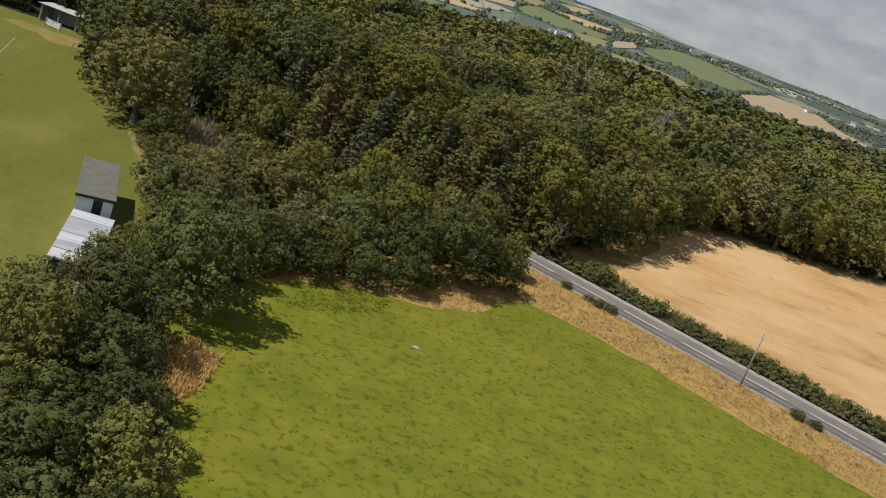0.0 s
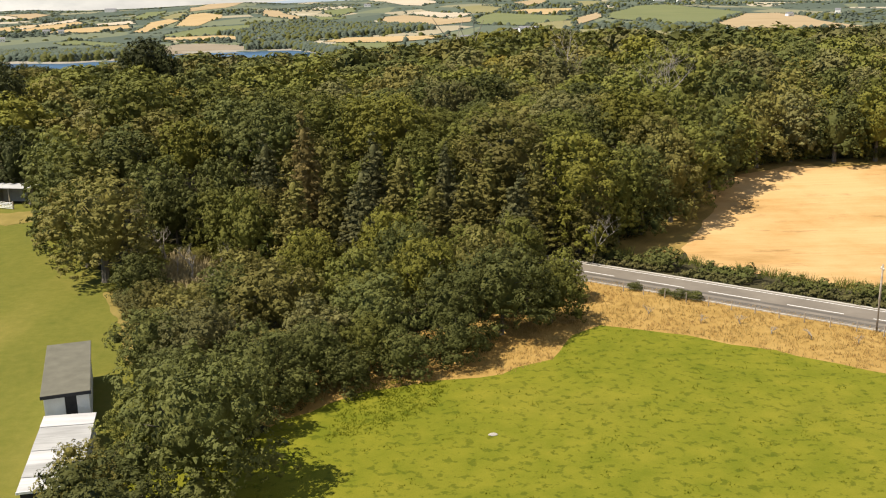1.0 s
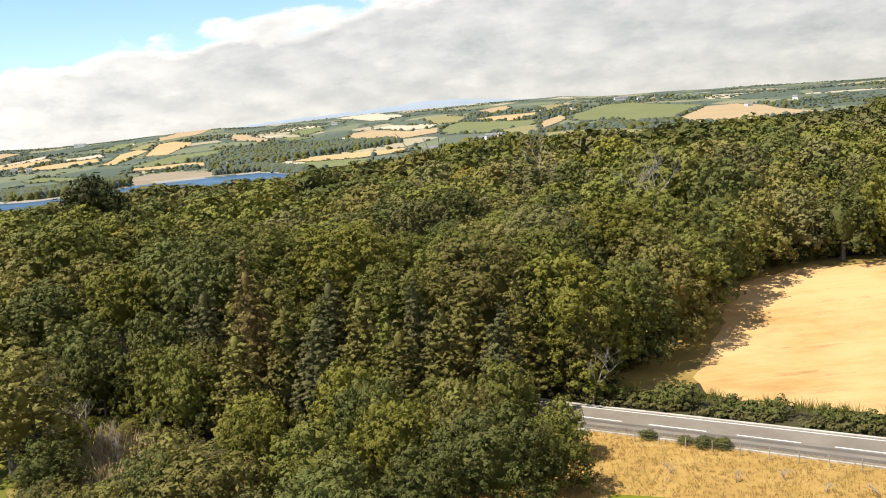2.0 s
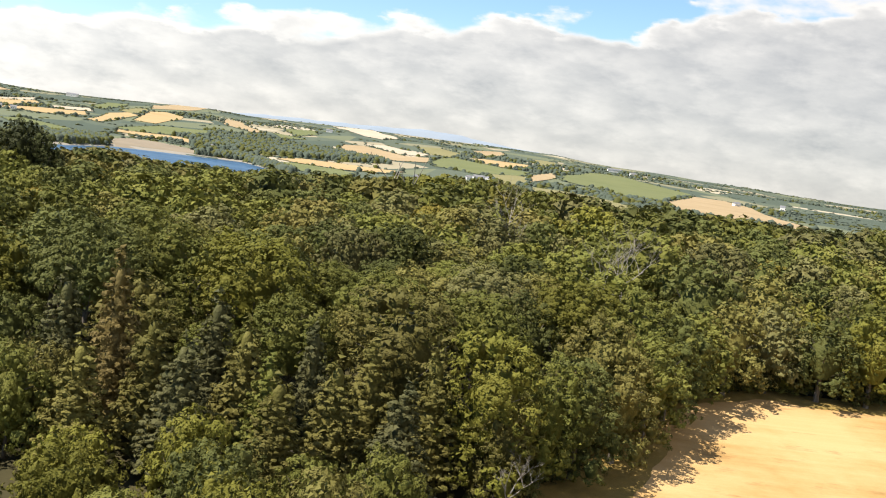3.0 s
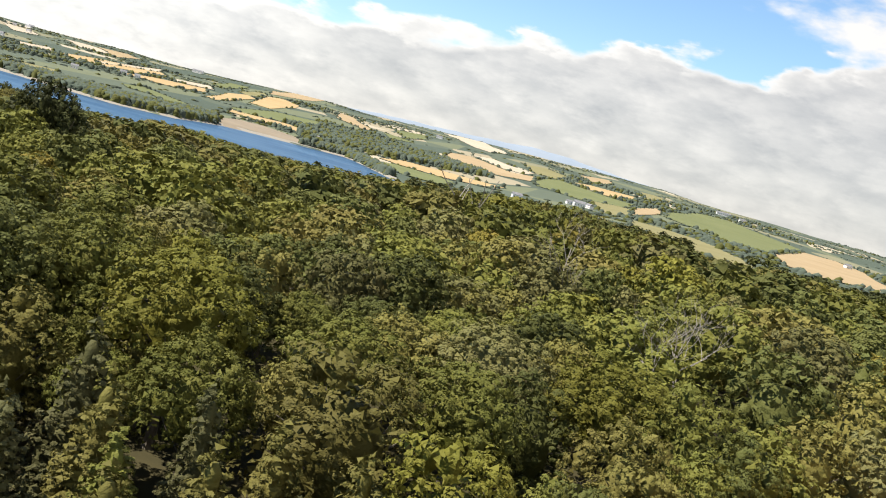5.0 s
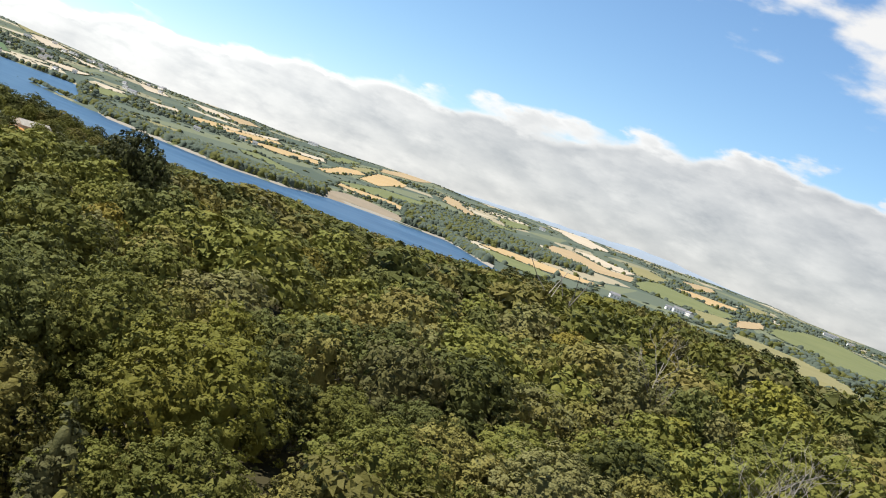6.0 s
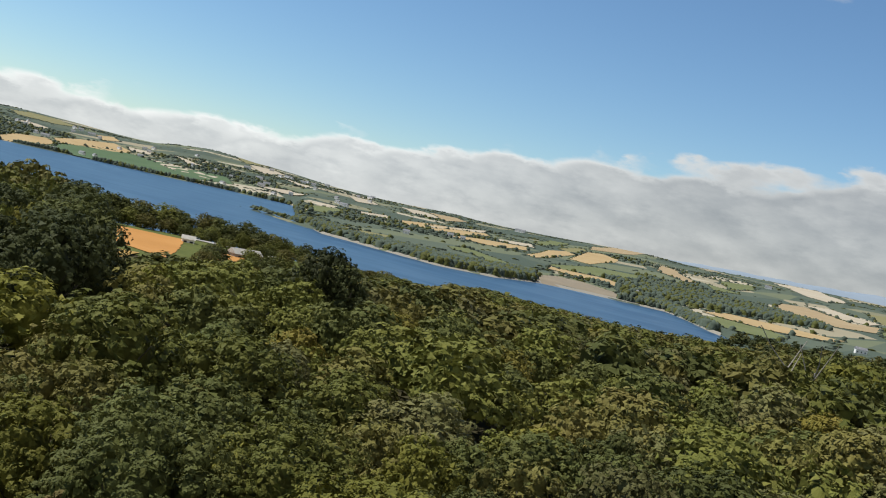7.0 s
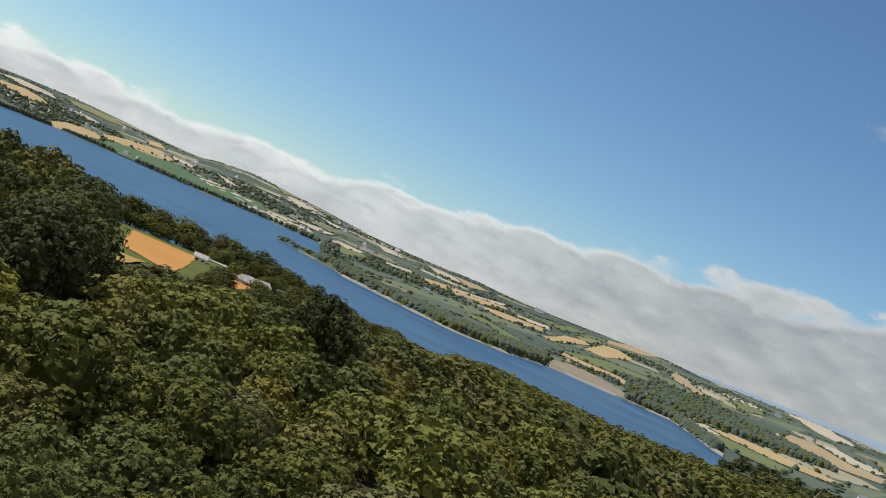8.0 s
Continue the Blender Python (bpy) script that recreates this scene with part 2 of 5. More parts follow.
def land_material():
    """Hedged farmland: cells of pasture, crops and copse, seen from far off."""
    a = Mat("farmland", 0.95, 0.1)
    v = a.n.new("ShaderNodeTexVoronoi")
    v.inputs["Scale"].default_value = 0.0062
    a.l.new(a.coords((1.25, 0.62, 0.0), 18), v.inputs["Vector"])
    sepc = a.n.new("ShaderNodeSeparateColor")
    a.l.new(v.outputs["Color"], sepc.inputs[0])
    c = a.ramp(sepc.outputs[0], (0.0, (0.069, 0.088, 0.065)), (0.42, (0.090, 0.108, 0.076)), (0.64, (0.129, 0.143, 0.086)), (0.78, (0.189, 0.181, 0.112)), (0.87, (0.275, 0.241, 0.163)), (0.94, (0.361, 0.318, 0.232)))
    c.node.color_ramp.interpolation = "CONSTANT"
    c = a.mix(0.35, c, a.mix(a.noise(0.03, 5), (0.45, 0.45, 0.45), (1, 1, 1)), "MULTIPLY")
    return a.done(c)


LAND = land_material()


def water_material():
    a = Mat("estuary_water", 0.34, 0.14)
    a.b.inputs["IOR"].default_value = 1.33
    w = a.noise(0.016, 6, 0.62, a.coords((0.7, 2.6, 1), 35))
    return a.done(a.ramp(w, (0.38, (0.022, 0.056, 0.108)), (0.64, (0.050, 0.098, 0.160))))


WATER_MAT = water_material()


def plain(name, dark, light, scale=1.5, rough=0.8, metal=0.0, spec=0.3, stretch=(1, 1, 1)):
    a = Mat(name, rough, spec)
    a.b.inputs["Metallic"].default_value = metal
    f, g = a.noise(scale, 5, 0.6, a.coords(stretch)), a.noise(scale * 14, 3, 0.6)
    c = a.mix(0.25, a.ramp(f, (0.3, dark), (0.7, light)), a.mix(g, (0.6, 0.6, 0.6), (1, 1, 1)), "MULTIPLY")
    return a.bump(g, 0.2, 0.01).done(c)


ASPHALT = plain("worn_asphalt", (0.129, 0.110, 0.088), (0.186, 0.162, 0.131), 0.25)
WHEELWAY = plain("polished_wheel_track", (0.079, 0.069, 0.058), (0.114, 0.100, 0.084), 0.4, 0.7)
ROADPAINT = plain("road_paint", (0.533, 0.525, 0.499), (0.688, 0.679, 0.654), 2.0)
KERB = plain("pale_verge_edge", (0.310, 0.284, 0.241), (0.447, 0.421, 0.370), 0.8)
SHINGLE = plain("grey_shingle", (0.192, 0.170, 0.135), (0.277, 0.253, 0.207), 0.8)
FELT = plain("grey_roofing_felt", (0.096, 0.091, 0.067), (0.129, 0.122, 0.091), 0.8, 0.9)
SHEDWALL = plain("painted_white_wall", (0.66, 0.67, 0.67), (0.80, 0.81, 0.81), 0.9, 0.8)
TIN = plain("white_corrugated_sheet", (0.344, 0.344, 0.344), (0.499, 0.499, 0.490), 0.9, 0.55, 0.0, 0.3, (0.25, 2, 1))
OLDTIN = plain("weathered_corrugated_sheet", (0.232, 0.232, 0.224), (0.396, 0.396, 0.387), 0.9, 0.6, 0.0, 0.3, (0.25, 2, 1))
DARKGAP = plain("dark_doorway", (0.020, 0.020, 0.022), (0.045, 0.045, 0.048), 2.0)
WHITEPAINT = plain("white_paint", (0.72, 0.72, 0.70), (0.85, 0.85, 0.83), 2.0, 0.5)
POLEWOOD = plain("weathered_pole", (0.20, 0.165, 0.13), (0.36, 0.31, 0.25), 3.0, 0.9)
STONE = plain("old_stone", (0.26, 0.24, 0.21), (0.42, 0.39, 0.34), 0.9, 0.9)
RENDERWALL = plain("white_render", (0.66, 0.64, 0.60), (0.82, 0.80, 0.76), 0.2, 0.9)
SLATE = plain("slate_roof", (0.12, 0.12, 0.13), (0.22, 0.22, 0.23), 0.3, 0.8)
# leaf green with blue mixed into the base colour for distance haze
HAZYLEAF = turf("far_woods", (0.053, 0.072, 0.057), (0.076, 0.096, 0.074), (0.101, 0.119, 0.086), 0, 0.02)

# ---- the land ----
AZ = (-180, -60, -52, -48.5, -45, -41, -37, -33, -29.2, -28.6, -26.8, -23.3, -19.8, -16.6, -13.9, -8.8, -6.9, -4.2, 0, 5, 15, 30, 60, 180)
SHORE = (2000, 2050, 2250, 2400, 2560, 2540, 2480, 2500, 2420, 1600, 1385, 1300, 1235, 1270, 1400, 1420, 1425, 1205, 1020, 850, 750, 750, 900, 2000)
SKY_AZ = (-180, -50, -47, -44, -41, -38, -36.5, -35, -33, -31, -28, -25, -18, -14, -11, -9, -7, -3, 3, 8, 11, 13, 16, 20, 24, 28, 60, 180)
SKY_EL = (0.2, 0.28, 0.36, 0.38, 0.28, 0.22, 0.42, 0.54, 0.45, 0.32, 0.10, 0.0, 0.02, 0.08, 0.20, 0.28, 0.22, 0.28, 0.42, 0.42, 0.42, 0.26, 0.22, 0.12, 0.0, -0.02, 0.2, 0.2)
WATER, EYE_X, EYE_Y, EYE_Z, RIM = -28.0, 10.0, 60.0, 34.0, 4550.0


def step(a, b, v):
    u = np.clip((np.asarray(v, float) - a) / (b - a), 0, 1)
    return u * u * (3 - 2 * u)


def height(x, y):
    """The lie of the land: a low rise under the wood, a drop to the estuary, and hills on its far side."""
    x, y = np.asarray(x, float), np.asarray(y, float)
    dx, dy = x - EYE_X, y - EYE_Y
    d, az = np.hypot(dx, dy), np.degrees(np.arctan2(dx, dy))
    near = 5.0 * step(138, 190, y) * np.maximum(step(-75, -20, x), step(195, 250, y)) + 3.0 * step(25, 110, x) * step(145, 230, y)
    near = near - 6 * step(310, 430, y) * step(-110, -40, x)
    shore = np.interp(az, AZ, SHORE)
    water = step(-2.0, -6.0, az)
    low = water * (WATER - 4) + (1 - water) * np.interp(az, (-4, 0, 5, 15), (-26, -16, -5, 4))
    land = near + (low - near) * step(420, 680, d)
    start = np.degrees(np.arctan2(WATER * water + (1 - water) * low - EYE_Z, shore))
    u = np.clip((d - shore) / (RIM - shore), 0, 1.1)
    el = start + (np.interp(az, SKY_AZ, SKY_EL) - start) * (1 - np.abs(1 - u) ** 2.1)
    far = EYE_Z + d * np.tan(np.radians(el)) + (1.5 + 3 * u) * np.sin(x / 130 + 1.3 * np.sin(y / 210)) * np.sin(y / 170 + 2) * step(0, 0.08, u)
    far = np.where(d < shore, WATER - 4, np.maximum(far, WATER + 1.2 + 0.014 * (d - shore)))
    turn = step(shore - 60, shore, d)
    h = land + (far - land) * turn
    # the low spit that shuts off a bay
    s = (az + 32.0) / 3.6
    ridge = np.exp(-(((d - (1700 - 190 * np.clip(s, 0, 1.2))) / (14 + 26 * np.clip(s, 0, 1.2))) ** 2)) * step(-0.05, 0.1, s) * step(1.35, 1.1, s)
    return h + ridge * 7.5



def mesh_of(name, verts, faces, mats, smooth=False, index=None):
    me = bpy.data.meshes.new(name)
    me.from_pydata([tuple(v) for v in verts], [], faces)
    for m in mats:
        me.materials.append(m)
    if index is not None:
        me.polygons.foreach_set("material_index", np.asarray(index, dtype=np.int32))
    if smooth:
        me.polygons.foreach_set("use_smooth", [True] * len(me.polygons))
    me.update()
    return me


def part(name, bm, material, parent=None, label="", smooth=False):
    me = bpy.data.meshes.new(name)
    bm.to_mesh(me)
    bm.free()
    if material:
        me.materials.append(material)
    if smooth:
        me.polygons.foreach_set("use_smooth", [True] * len(me.polygons))
    ob = new(name, me)
    if parent:
        ob.parent = parent
    if label:
        ob["label"] = label
    return ob


def box(bm, a, b, bevel=0.0, m=None):
    """A box between two corners."""
    r = bmesh.ops.create_cube(bm, size=1.0)
    size, mid = [q - p for p, q in zip(a, b)], [(p + q) / 2 for p, q in zip(a, b)]
    mat = Matrix.Translation(mid) @ Matrix.Diagonal((*size, 1))
    bmesh.ops.transform(bm, matrix=(m or Matrix()) @ mat, verts=r["verts"])
    if bevel:
        edges = list({e for v in r["verts"] for e in v.link_edges})
        bmesh.ops.bevel(bm, geom=edges, offset=bevel, segments=1, affect="EDGES")


def rod(bm, path, radii, sides=6):
    """A tapered limb along points."""
    rings = []
    for i, p in enumerate(path):
        p = Vector(p)
        way = (Vector(path[min(i + 1, len(path) - 1)]) - Vector(path[max(i - 1, 0)])).normalized()
        q = way.to_track_quat("Z", "Y")
        rings.append([bm.verts.new(p + q @ Vector((radii[i] * math.cos(k * math.tau / sides), radii[i] * math.sin(k * math.tau / sides), 0))) for k in range(sides)])
    for a, b in zip(rings, rings[1:]):
        for k in range(sides):
            bm.faces.new((a[k], a[(k + 1) % sides], b[(k + 1) % sides], b[k]))
    bm.faces.new(rings[-1])
    bm.faces.new(list(reversed(rings[0])))


def ground_sheet():
    """One sheet from underfoot to the far skyline, in rings round the middle of the flight."""
    rad = [4.0]
    while rad[-1] < 4990:
        rad.append(rad[-1] + max(6.0, min(0.03 * rad[-1], 70)))
    azs = [a for a in np.arange(-180, -62, 4)] + [a for a in np.arange(-62, 46, 0.45)] + [a for a in np.arange(46, 180, 4)]
    rr, aa = np.meshgrid(np.array(rad), np.radians(np.array(azs)), indexing="ij")
    x, y = EYE_X + rr * np.sin(aa), EYE_Y + rr * np.cos(aa)
    z = height(x, y) - 0.05
    verts = np.stack([x, y, z], -1).reshape(-1, 3)
    n = len(azs)
    faces = [(i * n + j, i * n + (j + 1) % n, (i + 1) * n + (j + 1) % n, (i + 1) * n + j) for i in range(len(rad) - 1) for j in range(n)]
    faces.append(list(range(n - 1, -1, -1)))
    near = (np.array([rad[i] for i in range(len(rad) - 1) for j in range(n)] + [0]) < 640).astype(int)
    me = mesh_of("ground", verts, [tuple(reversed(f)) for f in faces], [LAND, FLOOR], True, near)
    return tagged(new("ground", me), "rolling wooded and farmed land sloping to an estuary", "ground", kind="structure")


def sheet(name, corners, lift, material, cell=4.0, ragged=0.0, seed=0, label="", category="", kind="structure"):
    """A piece of ground with a plan outline, laid on the land."""
    bm = bmesh.new()
    pts = []
    for (ax, ay), (bx, by) in zip(corners, corners[1:] + corners[:1]):
        n = max(1, int(math.hypot(bx - ax, by - ay) / (cell / 2))) if ragged else 1
        for k in range(n):
            x, y = ax + (bx - ax) * k / n, ay + (by - ay) * k / n
            if ragged and k:
                w = noise.noise_vector(Vector((x * 0.23, y * 0.23, seed))) + 0.6 * noise.noise_vector(Vector((x * 0.7, y * 0.7, seed)))
                x, y = x + ragged * w.x, y + ragged * w.y
            pts.append((x, y))
    bm.faces.new([bm.verts.new((x, y, 0)) for x, y in pts])
    lo, hi = np.min(pts, 0), np.max(pts, 0)
    for axis in (0, 1):
        no = Vector((1, 0, 0)) if axis == 0 else Vector((0, 1, 0))
        for v in np.arange(lo[axis] + cell, hi[axis], cell):
            bmesh.ops.bisect_plane(bm, geom=bm.verts[:] + bm.edges[:] + bm.faces[:], plane_co=no * v, plane_no=no)
    bmesh.ops.triangulate(bm, faces=bm.faces[:])
    for v in bm.verts:
        v.co.z = float(height(v.co.x, v.co.y)) + lift
    bmesh.ops.recalc_face_normals(bm, faces=bm.faces[:])
    if sum(f.normal.z for f in bm.faces) < 0:
        bmesh.ops.reverse_faces(bm, faces=bm.faces[:])
    return tagged(part(name, bm, material, smooth=True), label, category, kind=kind)


ground_sheet()
bm = bmesh.new()
wv = [bm.verts.new((x, y, WATER)) for x, y in ((-4600, 250), (300, 250), (300, 2600), (-4600, 3600))]
bm.faces.new(wv)
water = tagged(part("water", bm, WATER_MAT), "calm blue water of a wide tidal estuary", "water", kind="structure")

MEADOW_EDGE = [(-22, -90), (-23, 53), (-23, 74), (-20, 83), (-12, 87.5), (-9, 92), (-5.5, 95), (-2.5, 97.5), (4, 99.6), (10, 100.6), (15, 104), (18, 110.6), (21.5, 113.5), (29.5, 109.7), (38, 103), (44.6, 97.6), (58.5, 86), (110, 44), (190, -20), (190, -90)]
sheet("meadow", MEADOW_EDGE, 0.03, MEADOW, 4.0, 0.7, 1, "bright green grazed meadow with darker tufts", "field")
VERGE = [(-14, 94), (-17, 101), (-8, 108), (2, 113), (10, 118), (16, 122), (20.5, 127), (24.2, 131.2), (36, 121.2), (50, 109.3), (62, 99.2), (196, -14), (186, -22), (58, 83), (44, 95), (37, 101), (28, 107), (20, 111), (16, 103), (10, 98.8), (3, 98), (-4, 94), (-9, 90)]
sheet("verge", VERGE, 0.012, DRY, 3.0, 0.5, 2, "strip of tall sun-dried yellow grass beside the road", "grass verge")
sheet("dry_patch", [(-10.5, 74), (-8, 72.5), (-8, 67), (-9, 64), (-12, 66), (-12.5, 72)], 0.05, DRY, 2.0, 0.5, 3, "patch of dry yellow grass under the trees", "grass patch")
STUB_EDGE = [(38, 138.2), (40, 135.2), (49, 127.6), (59, 119.5), (75, 106), (140, 52), (200, 60), (190, 186), (118, 182), (104, 181), (92, 180), (84, 177.5), (74, 178), (66, 179.5), (59, 176.5), (54, 173), (50, 168), (47.5, 159), (44, 153), (41, 148.5), (38.5, 144)]
sheet("stubble_field", STUB_EDGE, 0.06, STUBBLE, 4.0, 1.3, 5, "golden cut cereal stubble with faint harvest lines", "field")
PITCH_EDGE = [(-23.5, 75), (-21, 90), (-21, 106), (-25.5, 117), (-31.5, 130), (-36.5, 137), (-44, 151), (-55, 168), (-60, 181), (-68, 189), (-81, 188), (-110, 185), (-150, 178), (-150, -90), (-22.6, -90)]
sheet("playing_field", PITCH_EDGE, 0.04, PITCH, 5.0, 0.6, 6, "mown sports field turning yellow in the sun", "field")
sheet("worn_edge", [(-72, 181), (-60, 177.5), (-56, 169), (-61, 168), (-66, 174), (-74, 177)], 0.07, WORN, 2.0, 1.4, 21, "patch of dry trodden grass before the gate", "grass patch")
sheet("worn_edge", [(-25.6, 106), (-23.5, 106), (-24.5, 113), (-28, 122), (-33, 132), (-35, 131), (-30, 119)], 0.07, WORN, 2.0, 0.5, 7, "strip of dry trodden grass along the trees", "grass patch")
sheet("clearing", [(-29, 128), (-20, 126), (-17, 134), (-22, 146), (-30, 148), (-33, 138)], 0.05, WORN, 3.0, 1.0, 8, "clearing of dry grass among scrub", "grass patch")
sheet("field_margin", [(30, 142), (36, 139), (43, 149), (52, 161), (58, 171), (66, 175), (84, 173), (104, 176), (118, 178), (118, 188), (104, 186), (92, 185), (84, 182.5), (74, 183), (66, 184.5), (57, 181), (50, 175.5), (45, 168), (42, 162), (36, 157), (29, 150)], 0.035, MARGIN, 3.0, 0.8, 14, "uncut dry grass between stubble and wood", "grass verge")
sheet("far_stubble", [(-224, 406), (-202, 418), (-171, 371), (-160, 352), (-186, 358)], 0.4, ORANGE, 8.0, 0.8, 9, "small orange stubble field behind the wood", "field")
sheet("far_stubble", [(-186, 410), (-166, 409), (-156, 372), (-166, 380)], 0.4, ORANGE, 8.0, 0.8, 10, "corner of an orange stubble field by the water", "field")
sheet("rough_pasture", [(-236, 412), (-186, 345), (-140, 340), (-132, 420), (-165, 456), (-218, 446)], 0.2, RUSHES, 8.0, 1.0, 22, "rank green pasture round the small orange fields", "field")
sheet("pale_track", [(-214, 434), (-176, 446), (-172, 438), (-210, 426)], 0.5, KERB, 8.0, 0.5, 11, "pale strip of bare ground above the estuary", "track")
sheet("bare_bank", [(-173, 340), (-166, 347), (-157, 328), (-163, 322)], 0.5, DRY, 4.0, 0.5, 12, "bare dry bank between the trees", "grass patch")


FIELDS = []


def far_field(kind, *corners):
    FIELDS.append((kind, list(corners)))
    words = {"straw": "golden stubble", "pale": "pale cut corn", "tan": "tan ripe crop", "green": "green pasture", "deep": "deep green crop", "olive": "dull olive pasture", "mud": "brown tidal mud"}[kind]
    sheet("field" if kind != "mud" else "mudflat", list(corners), 1.0, FAR[kind], 55.0, 0.0, len(FIELDS), f"{words} on the far side of the estuary", "field" if kind != "mud" else "mudflat")


far_field("straw", (-778, 2183), (-798, 2450), (-725, 2682), (-665, 2485), (-666, 2209), (-742, 2183))
far_field("pale", (-841, 2730), (-767, 2870), (-720, 2731), (-734, 2711), (-795, 2609))
far_field("pale", (-959, 2497), (-989, 3105), (-926, 2892), (-909, 2389))
far_field("green", (-796, 2986), (-877, 3464), (-820, 3509), (-753, 3128), (-738, 2884))
far_field("straw", (-591, 2213), (-690, 2764), (-670, 2899), (-621, 2812), (-615, 2647), (-570, 2310), (-558, 2172))
far_field("straw", (-578, 2567), (-654, 3094), (-622, 3172), (-543, 3045), (-511, 2833), (-519, 2681), (-512, 2516))
far_field("olive", (-710, 2963), (-718, 3321), (-662, 3116), (-640, 2844))
far_field("green", (-487, 2040), (-478, 2420), (-370, 2466), (-321, 2131), (-382, 2023), (-432, 1907))
far_field("straw", (-460, 1927), (-421, 1949), (-353, 1990), (-269, 1852), (-275, 1738), (-345, 1795), (-436, 1840))
far_field("mud", (-373, 1563), (-370, 1655), (-327, 1670), (-260, 1602), (-217, 1508), (-239, 1445), (-296, 1419), (-330, 1372))
far_field("tan", (-784, 3747), (-823, 4642), (-669, 4668), (-636, 3632), (-717, 3401))
far_field("green", (-589, 1718), (-592, 1823), (-453, 1657), (-412, 1534), (-425, 1484), (-515, 1654), (-554, 1649))
far_field("tan", (-462, 3299), (-403, 3277), (-269, 2763), (-291, 2662), (-408, 2945))
far_field("green", (-263, 3268), (-168, 3377), (-141, 3070), (-191, 2827))
far_field("green", (-257, 2847), (-191, 2766), (-148, 2665), (-206, 2563))
far_field("pale", (-147, 4261), (-30, 4690), (122, 3470), (59, 3106), (-59, 3609))
far_field("tan", (-58, 2331), (-48, 2553), (2, 2622), (101, 2270), (167, 2299), (136, 1996), (69, 1975), (1, 2132))
far_field("pale", (1, 2756), (64, 2812), (168, 2493), (136, 2321), (78, 2357))
far_field("green", (172, 2280), (229, 2487), (308, 2099), (349, 2056), (308, 1866), (209, 1735), (140, 1874), (139, 2000))
far_field("olive", (155, 2897), (229, 3008), (278, 2757), (223, 2507), (168, 2535))
far_field("straw", (258, 2576), (325, 2643), (435, 2581), (388, 2293), (306, 2172))
far_field("tan", (351, 3192), (476, 3447), (464, 3214), (341, 2792))
far_field("straw", (-129, 1632), (-100, 1728), (-13, 1706), (73, 1591), (49, 1500), (-26, 1520), (-98, 1576))
far_field("green", (-132, 1525), (-98, 1554), (-25, 1504), (1, 1410), (-4, 1250), (-65, 1358), (-99, 1397))
far_field("olive", (224, 1783), (279, 1849), (311, 1837), (262, 1525), (212, 1418), (213, 1547))
far_field("green", (457, 2215), (607, 2622), (726, 2788), (704, 2481), (754, 2205), (463, 1482), (383, 1402), (410, 1760), (390, 1926))
far_field("tan", (447, 1426), (723, 2115), (799, 2123), (748, 1848), (606, 1402), (583, 1256), (347, 762), (411, 937), (444, 1106), (363, 1005), (368, 1139))
far_field("olive", (248, 1416), (284, 1379), (304, 1271), (261, 921), (230, 778), (181, 696), (196, 902), (175, 1008))
far_field("tan", (330, 1923), (437, 2223), (388, 1964), (275, 1592))
far_field("pale", (278, 924), (295, 950), (275, 841), (236, 776))
far_field("pale", (307, 921), (327, 937), (319, 861), (270, 764))
far_field("olive", (532, 3175), (591, 3197), (622, 2910), (463, 2576))
far_field("straw", (-2359, 2101), (-2493, 2274), (-2491, 2370), (-2349, 2324), (-2238, 2246), (-2184, 2113), (-2285, 2119))
far_field("pale", (-2799, 2506), (-2902, 2693), (-2678, 2648), (-2526, 2533), (-2576, 2433))
far_field("olive", (-2867, 2894), (-2973, 3102), (-2897, 3188), (-2563, 2946), (-2505, 2752), (-2579, 2659))
far_field("pale", (-2396, 2449), (-2354, 2520), (-2249, 2504), (-2230, 2423))
far_field("straw", (-1860, 1883), (-1979, 2069), (-1976, 2181), (-1895, 2137), (-1785, 1943), (-1800, 1865))
far_field("straw", (-2004, 2232), (-2112, 2451), (-2161, 2666), (-1955, 2510), (-1875, 2366), (-1906, 2233), (-1916, 2169))
far_field("deep", (-1812, 2028), (-1900, 2159), (-1948, 2373), (-1886, 2430), (-1668, 2370), (-1579, 2470), (-1460, 2330), (-1488, 2162), (-1590, 2060), (-1674, 1966))
far_field("pale", (-1866, 2431), (-1758, 2404), (-1651, 2400), (-1563, 2406), (-1510, 2292), (-1600, 2258))
far_field("straw", (-2375, 2817), (-2401, 2938), (-2267, 2816), (-2207, 2661))
far_field("pale", (-2114, 2669), (-2027, 2709), (-1935, 2573), (-2014, 2566))
far_field("pale", (-1994, 2742), (-1823, 2625), (-1713, 2552), (-1764, 2520))
far_field("green", (-1081, 2073), (-1091, 2238), (-1023, 2147), (-920, 1894), (-961, 1881))
far_field("pale", (-1192, 2229), (-1131, 2312), (-1075, 2204), (-1099, 2083))
far_field("pale", (-1104, 2359), (-1081, 2504), (-1020, 2402), (-992, 2201))
far_field("straw", (-1010, 2408), (-980, 2610), (-916, 2866), (-845, 2723), (-824, 2345), (-909, 2256))
far_field("olive", (-658, 1433), (-686, 1562), (-649, 1597), (-586, 1463), (-572, 1355), (-613, 1362))
far_field("pale", (-2050, 3293), (-2154, 3631), (-1938, 3372), (-1834, 3063))
far_field("olive", (-2593, 3959), (-2501, 4020), (-2428, 4067), (-2066, 3296))
far_field("pale", (-1493, 2493), (-1482, 2669), (-1355, 2552), (-1408, 2484))
far_field("pale", (-1848, 3186), (-1628, 3020), (-1542, 3029), (-1576, 2896))
far_field("pale", (-1509, 3096), (-1446, 3152), (-1366, 3059), (-1356, 2866))
far_field("pale", (-1406, 3309), (-1393, 3496), (-1203, 3204), (-1229, 3064))
